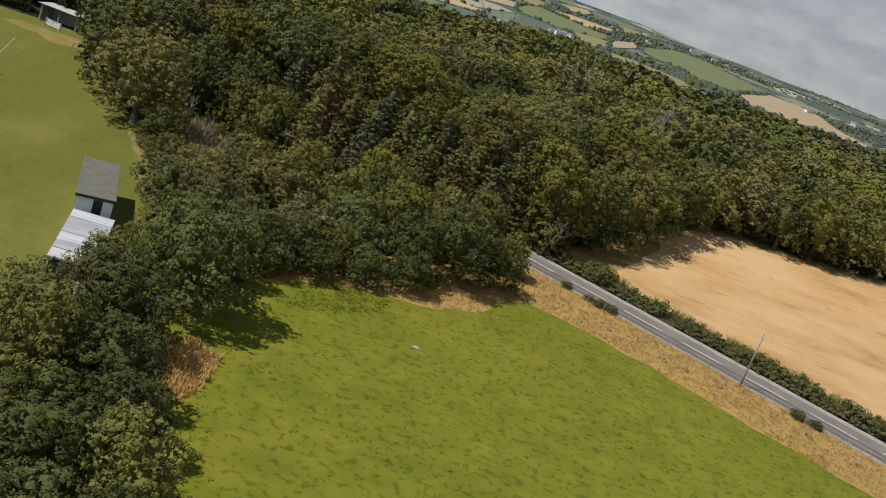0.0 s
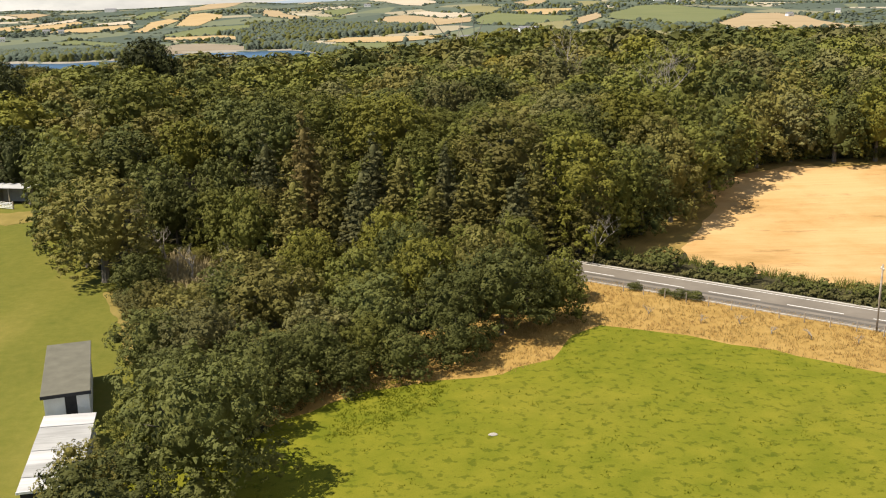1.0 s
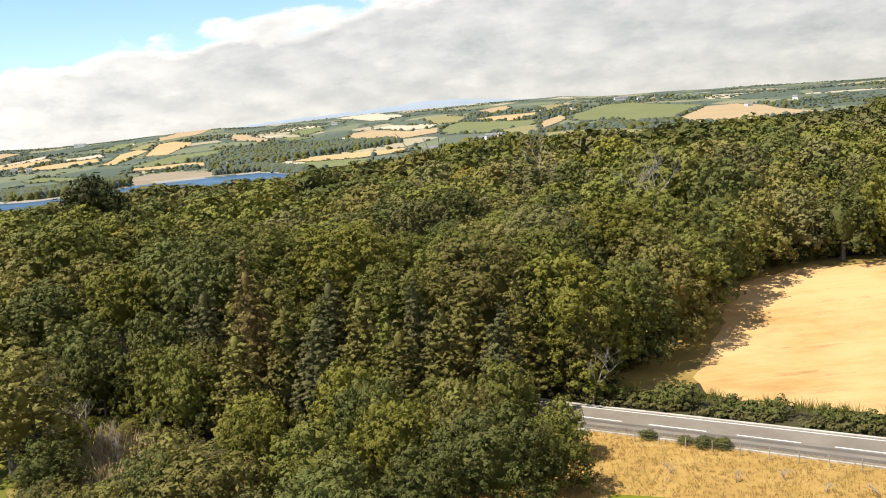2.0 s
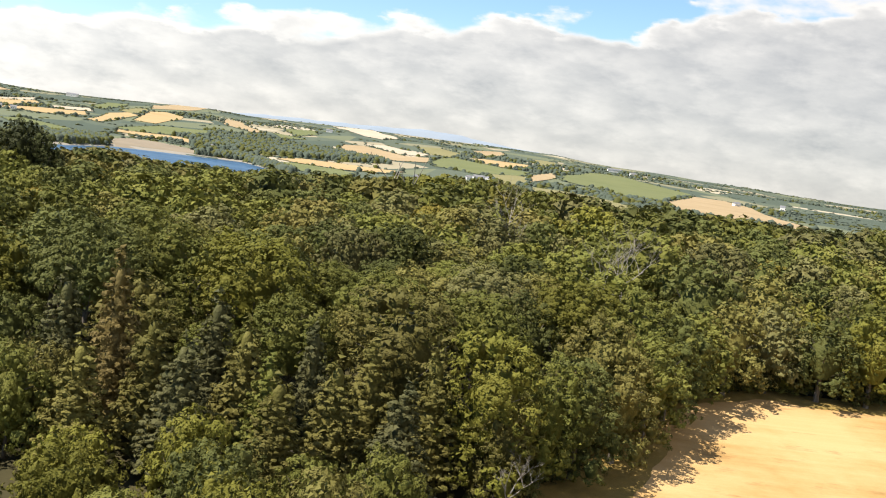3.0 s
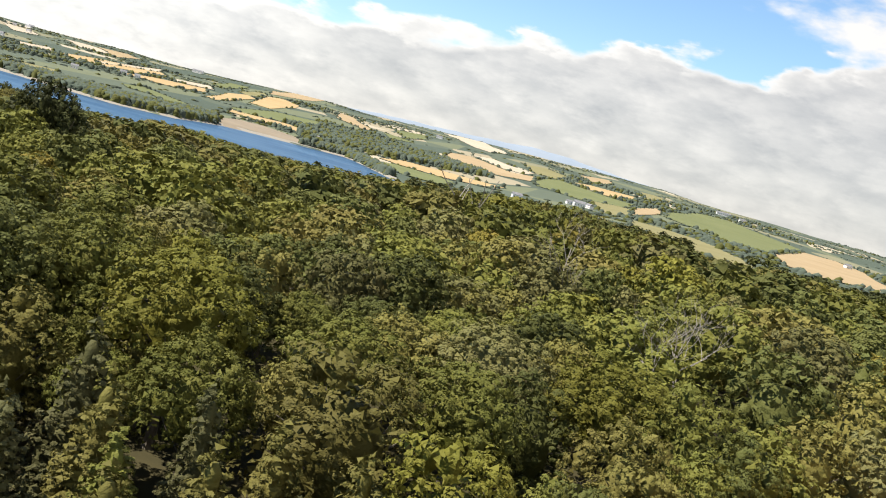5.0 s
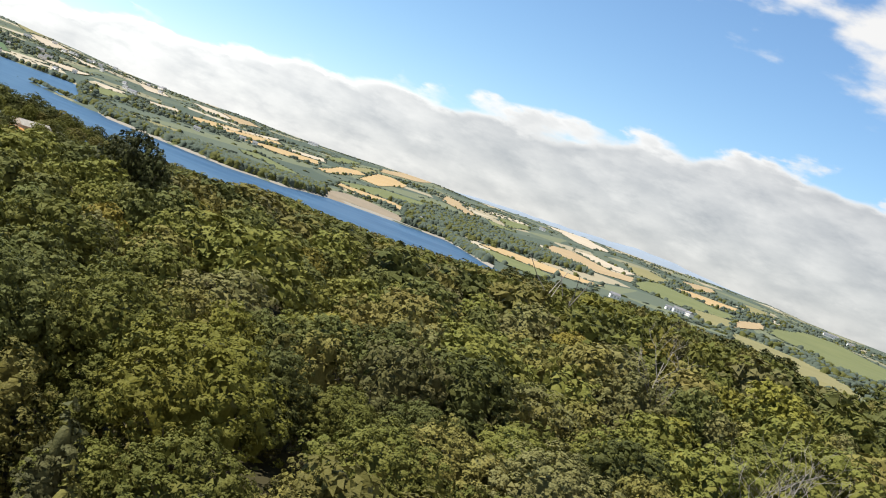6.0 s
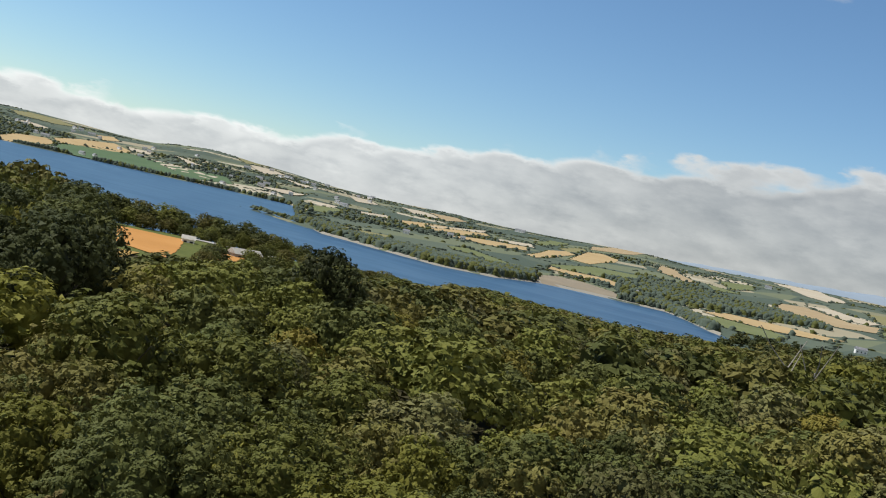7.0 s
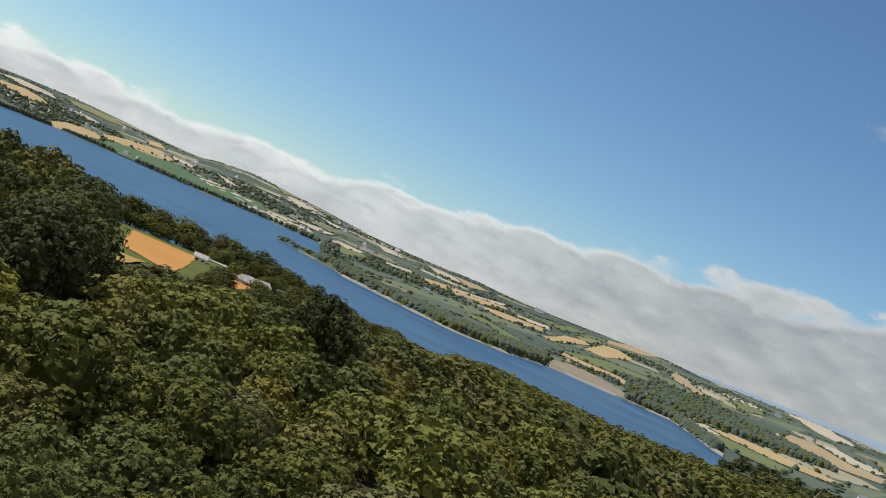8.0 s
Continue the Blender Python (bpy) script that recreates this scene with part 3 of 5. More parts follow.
far_field("tan", (-1397, 3563), (-1359, 3778), (-1186, 3473), (-1157, 3117))


def shingle():
    """A narrow pale beach along the far shore."""
    verts, faces = [], []
    bearings = [a for a in np.arange(-28.3, -3.6, 0.3)]
    for a in bearings:
        d0 = float(np.interp(a, AZ, SHORE)) + 6 * noise.noise(Vector((float(a), 0.5, 0)))
        for o, z in ((-14, -0.6), (0, 0.5), (16, 2.4)):
            verts.append((EYE_X + (d0 + o) * math.sin(radians(a)), EYE_Y + (d0 + o) * math.cos(radians(a)), WATER + z))
    for k in range(len(bearings) - 1):
        for i in range(2):
            faces.append((k * 3 + i, (k + 1) * 3 + i, (k + 1) * 3 + i + 1, k * 3 + i + 1))
    return tagged(new("beach", mesh_of("beach", verts, faces, [SHINGLE], True)), "narrow pale shingle beach along the far shore", "beach", kind="structure")


shingle()


# ---- the far side: woods, hedges and houses ----
def blob_proto(seed, sides=5):
    """A rough low crown of few faces."""
    rng = np.random.default_rng(seed)
    verts, faces = [], []
    for k, (r, z) in enumerate(((0.95, 0.1), (0.72, 0.75))):
        for j in range(sides):
            a = math.tau * (j + 0.5 * (k % 2)) / sides
            w = r * rng.uniform(0.66, 1.3)
            verts.append((w * math.cos(a), w * math.sin(a), z + rng.uniform(-0.2, 0.2)))
    verts.append((rng.uniform(-0.2, 0.2), rng.uniform(-0.2, 0.2), 1.12))
    for k in range(1):
        for j in range(sides):
            a, b, c, d = k * sides + j, k * sides + (j + 1) % sides, (k + 1) * sides + (j + 1) % sides, (k + 1) * sides + j
            faces += [(a, b, c), (a, c, d)]
    faces += [(sides + j, sides + (j + 1) % sides, 2 * sides) for j in range(sides)]
    return np.array(verts), np.array(faces)


BLOBS = [blob_proto(s) for s in range(8)]


def joined(name, protos, places, mats, smooth=False):
    """Many copies of small meshes in one. Places: rows of proto, x, y, z, turn, width, height, material."""
    vs, fs, ms, base = [], [], [], 0
    for p, x, y, z, turn, w, h, mi in places:
        v, f = protos[p]
        c, s = math.cos(turn), math.sin(turn)
        vs.append(np.stack([(v[:, 0] * c - v[:, 1] * s) * w + x, (v[:, 0] * s + v[:, 1] * c) * w + y, v[:, 2] * h + z], -1))
        fs.append(f + base)
        ms.append(np.full(len(f), mi, dtype=np.int32))
        base += len(v)
    vs, fs, ms = np.concatenate(vs), np.concatenate(fs), np.concatenate(ms)
    me = bpy.data.meshes.new(name)
    me.vertices.add(len(vs))
    me.vertices.foreach_set("co", vs.astype(np.float32).ravel())
    k = fs.shape[1]
    me.loops.add(len(fs) * k)
    me.loops.foreach_set("vertex_index", fs.astype(np.int32).ravel())
    me.polygons.add(len(fs))
    me.polygons.foreach_set("loop_start", np.arange(0, len(fs) * k, k, dtype=np.int32))
    for m in mats:
        me.materials.append(m)
    me.polygons.foreach_set("material_index", ms)
    if smooth:
        me.polygons.foreach_set("use_smooth", np.ones(len(fs), dtype=bool))
    me.update(calc_edges=True)
    me.validate()
    return new(name, me)


def inside(poly, x, y):
    hit = False
    for (ax, ay), (bx, by) in zip(poly, poly[1:] + poly[:1]):
        if (ay > y) != (by > y) and x < (bx - ax) * (y - ay) / (by - ay) + ax:
            hit = not hit
    return hit


def far_woods():
    rng = np.random.default_rng(11)
    rows = []

    def put(x, y, w, h):
        z = float(height(x, y))
        if z < WATER + 0.6:
            return
        if math.hypot(x - EYE_X, y - EYE_Y) > 3300:
            h *= 0.5
        rows.append((int(rng.integers(8)), x, y, z - 0.5, rng.uniform(0, 6.28), w, h, int(rng.integers(3) == 0)))

    for _, poly in FIELDS:
        for (ax, ay), (bx, by) in zip(poly, poly[1:] + poly[:1]):
            n = int(math.hypot(bx - ax, by - ay) / 5.5)
            if rng.random() < 0.12:
                continue
            for k in range(n):
                if rng.random() < 0.16:
                    continue
                u, big = (k + rng.uniform(0, 0.6)) / n, rng.random() ** 9
                put(ax + (bx - ax) * u + rng.uniform(-3, 3), ay + (by - ay) * u + rng.uniform(-3, 3), rng.uniform(1.9, 3.2) + 4 * big, rng.uniform(1.0, 2.1) + 6 * big)
    # the wooded shore
    for a in np.arange(-52, -4, 0.11):
        if -32.5 < a < -28.7 and rng.random() < 0.4:
            continue
        d0 = float(np.interp(a, AZ, SHORE))
        deep = 28 + 90 * max(0, noise.noise(Vector((a * 0.22, 3.1, 0)))) + (95 if -27.5 < a < -14.5 else 0)
        if -14 < a < -8.6 or -49 < a < -33:
            deep = 9
        for k in range(int(deep / 4.5)):
            d = d0 + rng.uniform(15, deep + 12)
            x, y = EYE_X + d * math.sin(radians(a)), EYE_Y + d * math.cos(radians(a))
            if not any(inside(p, x, y) for _, p in FIELDS):
                put(x, y, rng.uniform(4.5, 8), rng.uniform(5.5, 11))
    # trees on the spit
    for a in np.arange(-31.2, -28.2, 0.13):
        d = 1700 - 190 * (a + 32) / 3.6
        put(EYE_X + d * math.sin(radians(a)), EYE_Y + d * math.cos(radians(a)), rng.uniform(4, 7), rng.uniform(3, 7))
    # copses and hedge lines over the rest
    tries = 0
    while tries < 30000:
        tries += 1
        a, u = rng.uniform(-54, 36), rng.random() ** 1.35
        d0 = float(np.interp(a, AZ, SHORE))
        d = d0 + 25 + u * (RIM - d0 - 25)
        x, y = EYE_X + d * math.sin(radians(a)), EYE_Y + d * math.cos(radians(a))
        wood = noise.noise(Vector((x / 330, y / 520, 1.7))) + 0.5 * noise.noise(Vector((x / 120, y / 190, 5.2)))
        line = min(abs(math.sin(x / 62 + 0.9 * math.sin(y / 300))), abs(math.sin(y / 95 + 0.8 * math.sin(x / 260))))
        big_wood = inside(BIG_WOOD, x, y)
        if not (wood > (0.0 if a > 6 else 0.04) or line < 0.045 or big_wood) or any(inside(p, x, y) for _, p in FIELDS):
            continue
        put(x, y, rng.uniform(4.5, 8), rng.uniform(4, 8.5) if wood > 0.20 or big_wood else rng.uniform(1.5, 3.5))
    for k in range(2600):
        u, v = rng.random(), rng.random()
        x, y = -400 + 480 * u, 1600 + 200 * u + 850 * v * (1 - 0.55 * u)
        if inside(BIG_WOOD, x, y) and not any(inside(p, x, y) for _, p in FIELDS):
            put(x, y, rng.uniform(5, 8.5), rng.uniform(7, 12))
    return tagged(joined("far_woods", BLOBS, rows, [HAZYLEAF, LEAF["dark"]]), "distant woods and hedgerows on the hills", "trees", kind="stuff")


BIG_WOOD = [(-362, 1880), (-395, 2580), (-226, 2600), (-34, 2200), (66, 1830), (-38, 1800), (-154, 1738), (-216, 1576)]
far_woods()


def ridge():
    """A bare moor beyond the hills, distance haze put into its blue-grey colour."""
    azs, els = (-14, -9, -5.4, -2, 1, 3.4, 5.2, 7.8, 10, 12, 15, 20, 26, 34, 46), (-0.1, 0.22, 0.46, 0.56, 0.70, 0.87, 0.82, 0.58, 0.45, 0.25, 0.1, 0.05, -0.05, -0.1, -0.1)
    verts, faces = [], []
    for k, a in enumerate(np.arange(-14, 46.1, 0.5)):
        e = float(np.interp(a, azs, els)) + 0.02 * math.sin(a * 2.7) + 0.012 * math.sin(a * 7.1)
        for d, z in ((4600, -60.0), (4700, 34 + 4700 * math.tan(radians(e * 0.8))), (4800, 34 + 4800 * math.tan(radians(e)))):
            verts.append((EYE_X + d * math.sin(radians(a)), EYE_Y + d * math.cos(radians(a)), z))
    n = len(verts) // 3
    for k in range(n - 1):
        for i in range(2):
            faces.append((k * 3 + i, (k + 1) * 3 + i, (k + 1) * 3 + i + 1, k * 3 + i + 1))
    me = mesh_of("backdrop", verts, faces, [HAZYMOOR], True)
    return tagged(new("backdrop", me), "moorland ridge far beyond the fields, haze painted blue-grey into its colour", "hills", kind="structure")


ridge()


def far_house(x, y, turn, length, depth, tall, wall_mat, label, roof_mat=None):
    z = float(height(x, y)) - 0.3
    house = tagged(new("house"), label, "house")
    house.matrix_world = pose(x, y, z, 0, 0, turn)
    bm = bmesh.new()
    box(bm, (-length / 2, -depth / 2, 0), (length / 2, depth / 2, tall))
    part("wall", bm, wall_mat, house)
    bm = bmesh.new()
    o, r = 0.4, depth * 0.36
    a = [bm.verts.new(v) for v in ((-length / 2 - o, -depth / 2 - o, tall - 0.1), (length / 2 + o, -depth / 2 - o, tall - 0.1), (length / 2 + o, depth / 2 + o, tall - 0.1), (-length / 2 - o, depth / 2 + o, tall - 0.1), (-length / 2 - o, 0, tall + r), (length / 2 + o, 0, tall + r))]
    for f in ((0, 1, 5, 4), (2, 3, 4, 5), (1, 2, 5), (3, 0, 4), (3, 2, 1, 0)):
        bm.faces.new([a[i] for i in f])
    part("roof", bm, roof_mat or SLATE, house)
    for k in range(max(2, int(length / 3.5))):
        bm = bmesh.new()
        cx = -length / 2 + (k + 0.5) * length / max(2, int(length / 3.5))
        box(bm, (cx - 0.6, -depth / 2 - 0.06, tall * 0.3), (cx + 0.6, -depth / 2 + 0.1, tall * 0.62))
        part("window", bm, DARKGAP, house)
    return house


for hx, hy, ht, hl, hd, hh in ((180, 1492, 10, 17, 8, 6), (196, 1499, -60, 11, 7, 5), (166, 1500, 20, 9, 6, 4.5), (79, 1274, 15, 12, 7, 5), (788, 3066, 5, 44, 9, 8), (820, 2960, 30, 22, 9, 7), (-305, 2168, 15, 16, 8, 6), (-1057, 3677, 0, 40, 12, 9), (-753, 2148, 25, 14, 8, 7), (-728, 2165, 20, 12, 8, 6), (802, 1836, -20, 9, 8, 12), (-717, 1818, 20, 13, 8, 6), (-247, 1694, 5, 12, 7, 6), (-121, 3386, 0, 22, 9, 7), (715, 1844, 25, 14, 8, 6)):
    far_house(hx, hy, ht, hl, hd, hh, RENDERWALL, "whitewashed country house among distant fields")
hr = random.Random(5)
for k in range(46):
    a, d = hr.uniform(-45, -25), hr.uniform(2600, 3900)
    far_house(EYE_X + d * math.sin(radians(a)), EYE_Y + d * math.cos(radians(a)), hr.uniform(-40, 40), hr.uniform(10, 26), 9, hr.uniform(5, 8), RENDERWALL, "pale house of a distant hillside town")
far_house(-171, 412, 69, 12, 5, 1.9, STONE, "low farm shed with a pale sheet roof by the field", KERB)
far_house(-197, 413, 40, 4.5, 3.5, 1.9, RENDERWALL, "small white hut at the edge of the orange field", KERB)


# ---- trees ----
def crown_arrays(seed, lobes, count, leaf, fill=0, swell=2.2, spray=32, spread=0.55, deep=1.36, shade_cores=()):
    """Leaves in sprays on the skin of overlapping lobes, over an inner shell. Lobes: rows of x, y, z, radius, flatness."""
    rng = np.random.default_rng(seed)
    lobes = np.array(lobes, float)
    n = max(3, count // spray)
    area = lobes[:, 3] ** 2 * np.maximum(0.3, lobes[:, 4])
    lb, d = [], []
    for row, share in zip(lobes, area / area.sum()):
        m = max(2, int(share * n * 5 + 0.5)) if len(lobes) < 130 else max(1, int(share * n + 0.5))
        i = np.arange(m) + 0.5
        z = 1 - deep * i / m
        a = 2.39996 * i + rng.uniform(0, 6.28)
        w = np.sqrt(np.maximum(0, 1 - z * z))
        d.append(np.stack([w * np.cos(a), w * np.sin(a), z], -1) + rng.normal(scale=0.12, size=(m, 3)))
        lb.append(np.repeat(row[None], m, 0))
    lb, d = np.concatenate(lb), np.concatenate(d)
    d /= np.linalg.norm(d, axis=1, keepdims=True)
    scale = np.stack([lb[:, 3], lb[:, 3], lb[:, 3] * lb[:, 4]], -1)
    mid = lb[:, :3] + d * scale * rng.uniform(0.84, 1.08, (len(d), 1))
    if len(lobes) < 130:
        # leave out what lies inside another lobe
        inner = np.zeros(len(mid), bool)
        for x, y, z, r, fl in lobes:
            inner |= ((mid - (x, y, z)) ** 2 / np.array((r, r, r * fl)) ** 2).sum(-1) < 0.68
        free = np.flatnonzero(~inner)
        pick = rng.permutation(free)[:n] if len(free) >= n else np.concatenate([free, rng.choice(free, n - len(free))])
        lb, d, scale, mid = lb[pick], d[pick], scale[pick], mid[pick]
    n = len(mid)
    out = d / scale
    out /= np.linalg.norm(out, axis=1, keepdims=True)
    big = spread * rng.uniform(0.5, 1.3, (n, 1)) * np.minimum(1, lb[:, 3:4] / (1.2 * spread))
    # each spray is a small dome of leaves that faces outwards
    k = np.repeat(np.arange(n), spray)
    e = rng.normal(size=(len(k), 3)) + 1.1 * out[k]
    e /= np.linalg.norm(e, axis=1, keepdims=True)
    e *= rng.uniform(0.5, 1.0, (len(k), 1)) ** 0.5
    pos = mid[k] + e * big[k] * np.array((1, 1, 0.72))
    nrm = 0.85 * e + 0.55 * out[k] + rng.normal(scale=0.16, size=(len(k), 3)) + np.array((0, 0, 0.32))
    nrm /= np.linalg.norm(nrm, axis=1, keepdims=True)
    t = np.cross(nrm, rng.normal(size=(len(k), 3)))
    t /= np.linalg.norm(t, axis=1, keepdims=True) + 1e-9
    b = np.cross(nrm, t)
    s = leaf * rng.uniform(0.6, 1.4, (len(k), 1))
    q = np.stack([pos - t * s - b * s * 0.5, pos + t * s - b * s * 0.35 - nrm * s * 0.2, pos + b * s], 1).reshape(-1, 3)
    # an inner shell of larger leaves closes the crown, so that gaps are deep but not see-through
    pick = rng.choice(len(lobes), 3 * fill, p=area / area.sum())
    lb = lobes[pick]
    d = rng.normal(size=(len(pick), 3))
    d[:, 2] += 0.35
    d /= np.linalg.norm(d, axis=1, keepdims=True)
    scale = np.stack([lb[:, 3], lb[:, 3], lb[:, 3] * lb[:, 4]], -1)
    p = lb[:, :3] + d * scale * rng.uniform(0.58, 0.80, (len(d), 1))
    if len(lobes) < 130:
        inner = np.zeros(len(p), bool)
        for x, y, z, r, fl in lobes:
            inner |= ((p - (x, y, z)) ** 2 / np.array((r, r, r * fl)) ** 2).sum(-1) < 0.36
        p, d, scale = p[~inner], d[~inner], scale[~inner]
    p, d, scale = p[:fill], d[:fill], scale[:fill]
    nrm = d / scale
    nrm /= np.linalg.norm(nrm, axis=1, keepdims=True)
    nrm += rng.normal(scale=0.3, size=nrm.shape)
    nrm /= np.linalg.norm(nrm, axis=1, keepdims=True)
    t = np.cross(nrm, rng.normal(size=nrm.shape))
    t /= np.linalg.norm(t, axis=1, keepdims=True) + 1e-9
    b = np.cross(nrm, t)
    s = leaf * swell * rng.uniform(0.7, 1.3, (len(p), 1))
    q = np.concatenate([q, np.stack([p - t * s - b * s * 0.5, p + t * s - b * s * 0.4, p + b * s], 1).reshape(-1, 3)])
    verts, faces, base = [q], [np.arange(len(q)).reshape(-1, 3)], len(q)
    for x, y, z, r, fl, n in shade_cores:
        # a solid hidden core, added to block the sun and darken the crown
        vv = [(x + r * rr * rng.uniform(0.85, 1.1) * math.cos(math.tau * (j + 0.5 * i) / n), y + r * rr * rng.uniform(0.85, 1.1) * math.sin(math.tau * (j + 0.5 * i) / n), z + r * fl * zz) for i, (rr, zz) in enumerate(((0.6, -0.8), (1.0, -0.2), (0.92, 0.4), (0.45, 0.9))) for j in range(n)]
        ff = [f for i in range(3) for j in range(n) for f in ((i * n + j, i * n + (j + 1) % n, (i + 1) * n + (j + 1) % n), (i * n + j, (i + 1) * n + (j + 1) % n, (i + 1) * n + j))]
        ff += [(3 * n, 3 * n + j, 3 * n + j + 1) for j in range(1, n - 1)]
        verts.append(np.array(vv))
        faces.append(np.array(ff) + base)
        base += len(vv)
    return np.concatenate(verts), np.concatenate(faces)


def broad_lobes(seed, low=False):
    """Lobes of a broad crown 1 wide (radius) and with its top at 1; low: leaves down to the ground."""
    rng = np.random.default_rng(seed)
    mid, tall = (0.46, 0.47) if low else (0.60, 0.36)
    rows = [(0, 0, mid, 0.68, tall / 0.68 * 0.86)]
    n = int(rng.integers(24, 32))
    for k in range(n):
        a, e = k * 2.399 + rng.uniform(-0.5, 0.5), 1 - 1.95 * ((k + 0.5) / n) if low else 1 - 1.4 * ((k + 0.5) / n)
        c = math.sqrt(max(0, 1 - e * e)) if e > 0 else 1.0
        r = rng.uniform(0.16, 0.36)
        o = rng.uniform(0.60, 0.82)
        rows.append((o * c * math.cos(a), o * c * math.sin(a), mid + (tall - 0.09) * e * rng.uniform(0.86, 1.06), r, rng.uniform(0.34, 0.46)))
    return rows


def cone_lobes(seed):
    """Tiers of drooping branches that narrow to a point."""
    rng = np.random.default_rng(seed)
    rows = []
    for k in range(17):
        u = k / 16
        r = 0.95 * (1 - u) ** 0.8 + 0.06
        n = max(1, int(6 * (1 - u) + 0.6))
        for j in range(n):
            a = k * 1.3 + j * math.tau / n + rng.uniform(-0.3, 0.3)
            rows.append((0.56 * r * math.cos(a), 0.56 * r * math.sin(a), 0.14 + 0.83 * u - 0.02 * (j % 2), 0.44 * r + 0.03, 0.16 / max(0.25, r)))
    return rows


WIDE, TALL = 5.0, 15.0
SIZES = {"broad": (WIDE, TALL), "low": (WIDE, 9.0), "cone": (3.2, 17.0), "full": (WIDE, 15.0)}


def sized(lobes, w, h):
    """From the unit crown to metres; flatness follows the height."""
    return [(x * w, y * w, z * h, r * w, f * h / w) for x, y, z, r, f in lobes]


def crown_mesh(seed, kind, count, leaf, fill, swell=2.2, spray=26, spread=0.52):
    """Crown arrays in metres, their top at the full height of the form."""
    w, h = SIZES[kind]
    lobes = sized(cone_lobes(seed) if kind == "cone" else broad_lobes(seed, kind in ("low", "full")), w, h)
    if kind == "cone":
        shade_cores = [(0, 0, h * (0.2 + 0.1 * k), w * 0.52 * (1 - 0.1 * k) ** 1.3, h * 0.09 / (w * 0.52 * (1 - 0.1 * k) ** 1.3), 6) for k in range(7)]
    else:
        shade_cores = [(*lobes[0][:3], lobes[0][3] * 0.64, lobes[0][4], 8)] + [(*b[:3], b[3] * 0.45, b[4], 5) for b in sorted(lobes[1:], key=lambda b: -b[3])[:6]]
    v, f = crown_arrays(seed, lobes, count, leaf, fill, swell, spray, spread if kind != "cone" else spread * 0.7, 1.36 if kind == "broad" else 1.72, shade_cores if count > 2000 else shade_cores[:1])
    v[:, 2] *= h / np.percentile(v[:, 2], 99.8)
    return v, f


def tri_mesh(name, arrays, material):
    v, f = arrays
    me = bpy.data.meshes.new(name)
    me.vertices.add(len(v))
    me.vertices.foreach_set("co", v.astype(np.float32).ravel())
    me.loops.add(len(f) * 3)
    me.loops.foreach_set("vertex_index", f.astype(np.int32).ravel())
    me.polygons.add(len(f))
    me.polygons.foreach_set("loop_start", np.arange(0, len(f) * 3, 3, dtype=np.int32))
    me.materials.append(material)
    me.update(calc_edges=True)
    return me


def trunk_mesh(seed, kind):
    rng = random.Random(seed)
    w, h = SIZES[kind]
    bm = bmesh.new()
    lean = rng.uniform(-0.4, 0.4), rng.uniform(-0.4, 0.4)
    stem = [(lean[0] * t * t, lean[1] * t * t, -0.4 + t * h * 0.78) for t in (0, 0.08, 0.3, 0.55, 0.8, 1)]
    r0 = 0.024 * h
    rod(bm, stem, [r0 * 1.35, r0, r0 * 0.8, r0 * 0.55, r0 * 0.32, r0 * 0.1], 7)
    for k in range(6 if kind != "cone" else 0):
        a, z0 = k * 1.05 + rng.uniform(-0.3, 0.3), h * rng.uniform(0.28, 0.55)
        out = w * rng.uniform(0.5, 0.75)
        rod(bm, [(0, 0, z0), (out * 0.45 * math.cos(a), out * 0.45 * math.sin(a), z0 + h * 0.1), (out * math.cos(a), out * math.sin(a), z0 + h * rng.uniform(0.16, 0.28))], [r0 * 0.42, r0 * 0.26, r0 * 0.07], 5)
    me = bpy.data.meshes.new("trunk")
    bm.to_mesh(me)
    bm.free()
    me.materials.append(BARK)
    return me


CROWNS = {k: [tri_mesh("crown", crown_mesh(s + 40 * i, k, n, leaf, 900, 2.4, 30, 0.46), LEAF["mid"]) for s in range(c)] for i, (k, c, n, leaf) in enumerate((("broad", 6, 9600, 0.109), ("low", 6, 9200, 0.109), ("cone", 4, 8600, 0.124), ("full", 6, 9200, 0.111)))}
LIGHT = {k: [tri_mesh("crown", crown_mesh(s + 900 + 40 * i, k, 3000, 0.186, 480, 2.0, 16, 0.53), LEAF["mid"]) for s in range(4)] for i, k in enumerate(("broad", "low", "full"))}
FINE = {k: [tri_mesh("crown", crown_mesh(s + 700 + 40 * i, k, 12500, 0.090, 1200, 2.3, 30, 0.40), LEAF["mid"]) for s in range(4)] for i, k in enumerate(("low", "full"))}
TRUNKS = {k: [trunk_mesh(s, k) for s in range(2)] for k in CROWNS}
WORDS = {
    "dark": "dark green", "deep": "very dark green", "mid": "fresh green", "olive": "olive green", "lime": "light yellow-green", "brown": "brownish green", "gold": "yellowing", "spruce": "dull green", "rust": "browning",
}
FORMS = {"broad": "broadleaf tree with a lumpy rounded crown", "low": "bushy broadleaf tree leafy down to the ground", "full": "tall broadleaf tree leafy almost to the ground", "cone": "pointed conifer with drooping branches"}
tree_rng = random.Random(21)


def reach(x, y):
    """Plan distance from the last leg of the flight."""
    return min(math.hypot(x - 16 - 0.8 * k, y - 120 + 8 * k) for k in range(10))


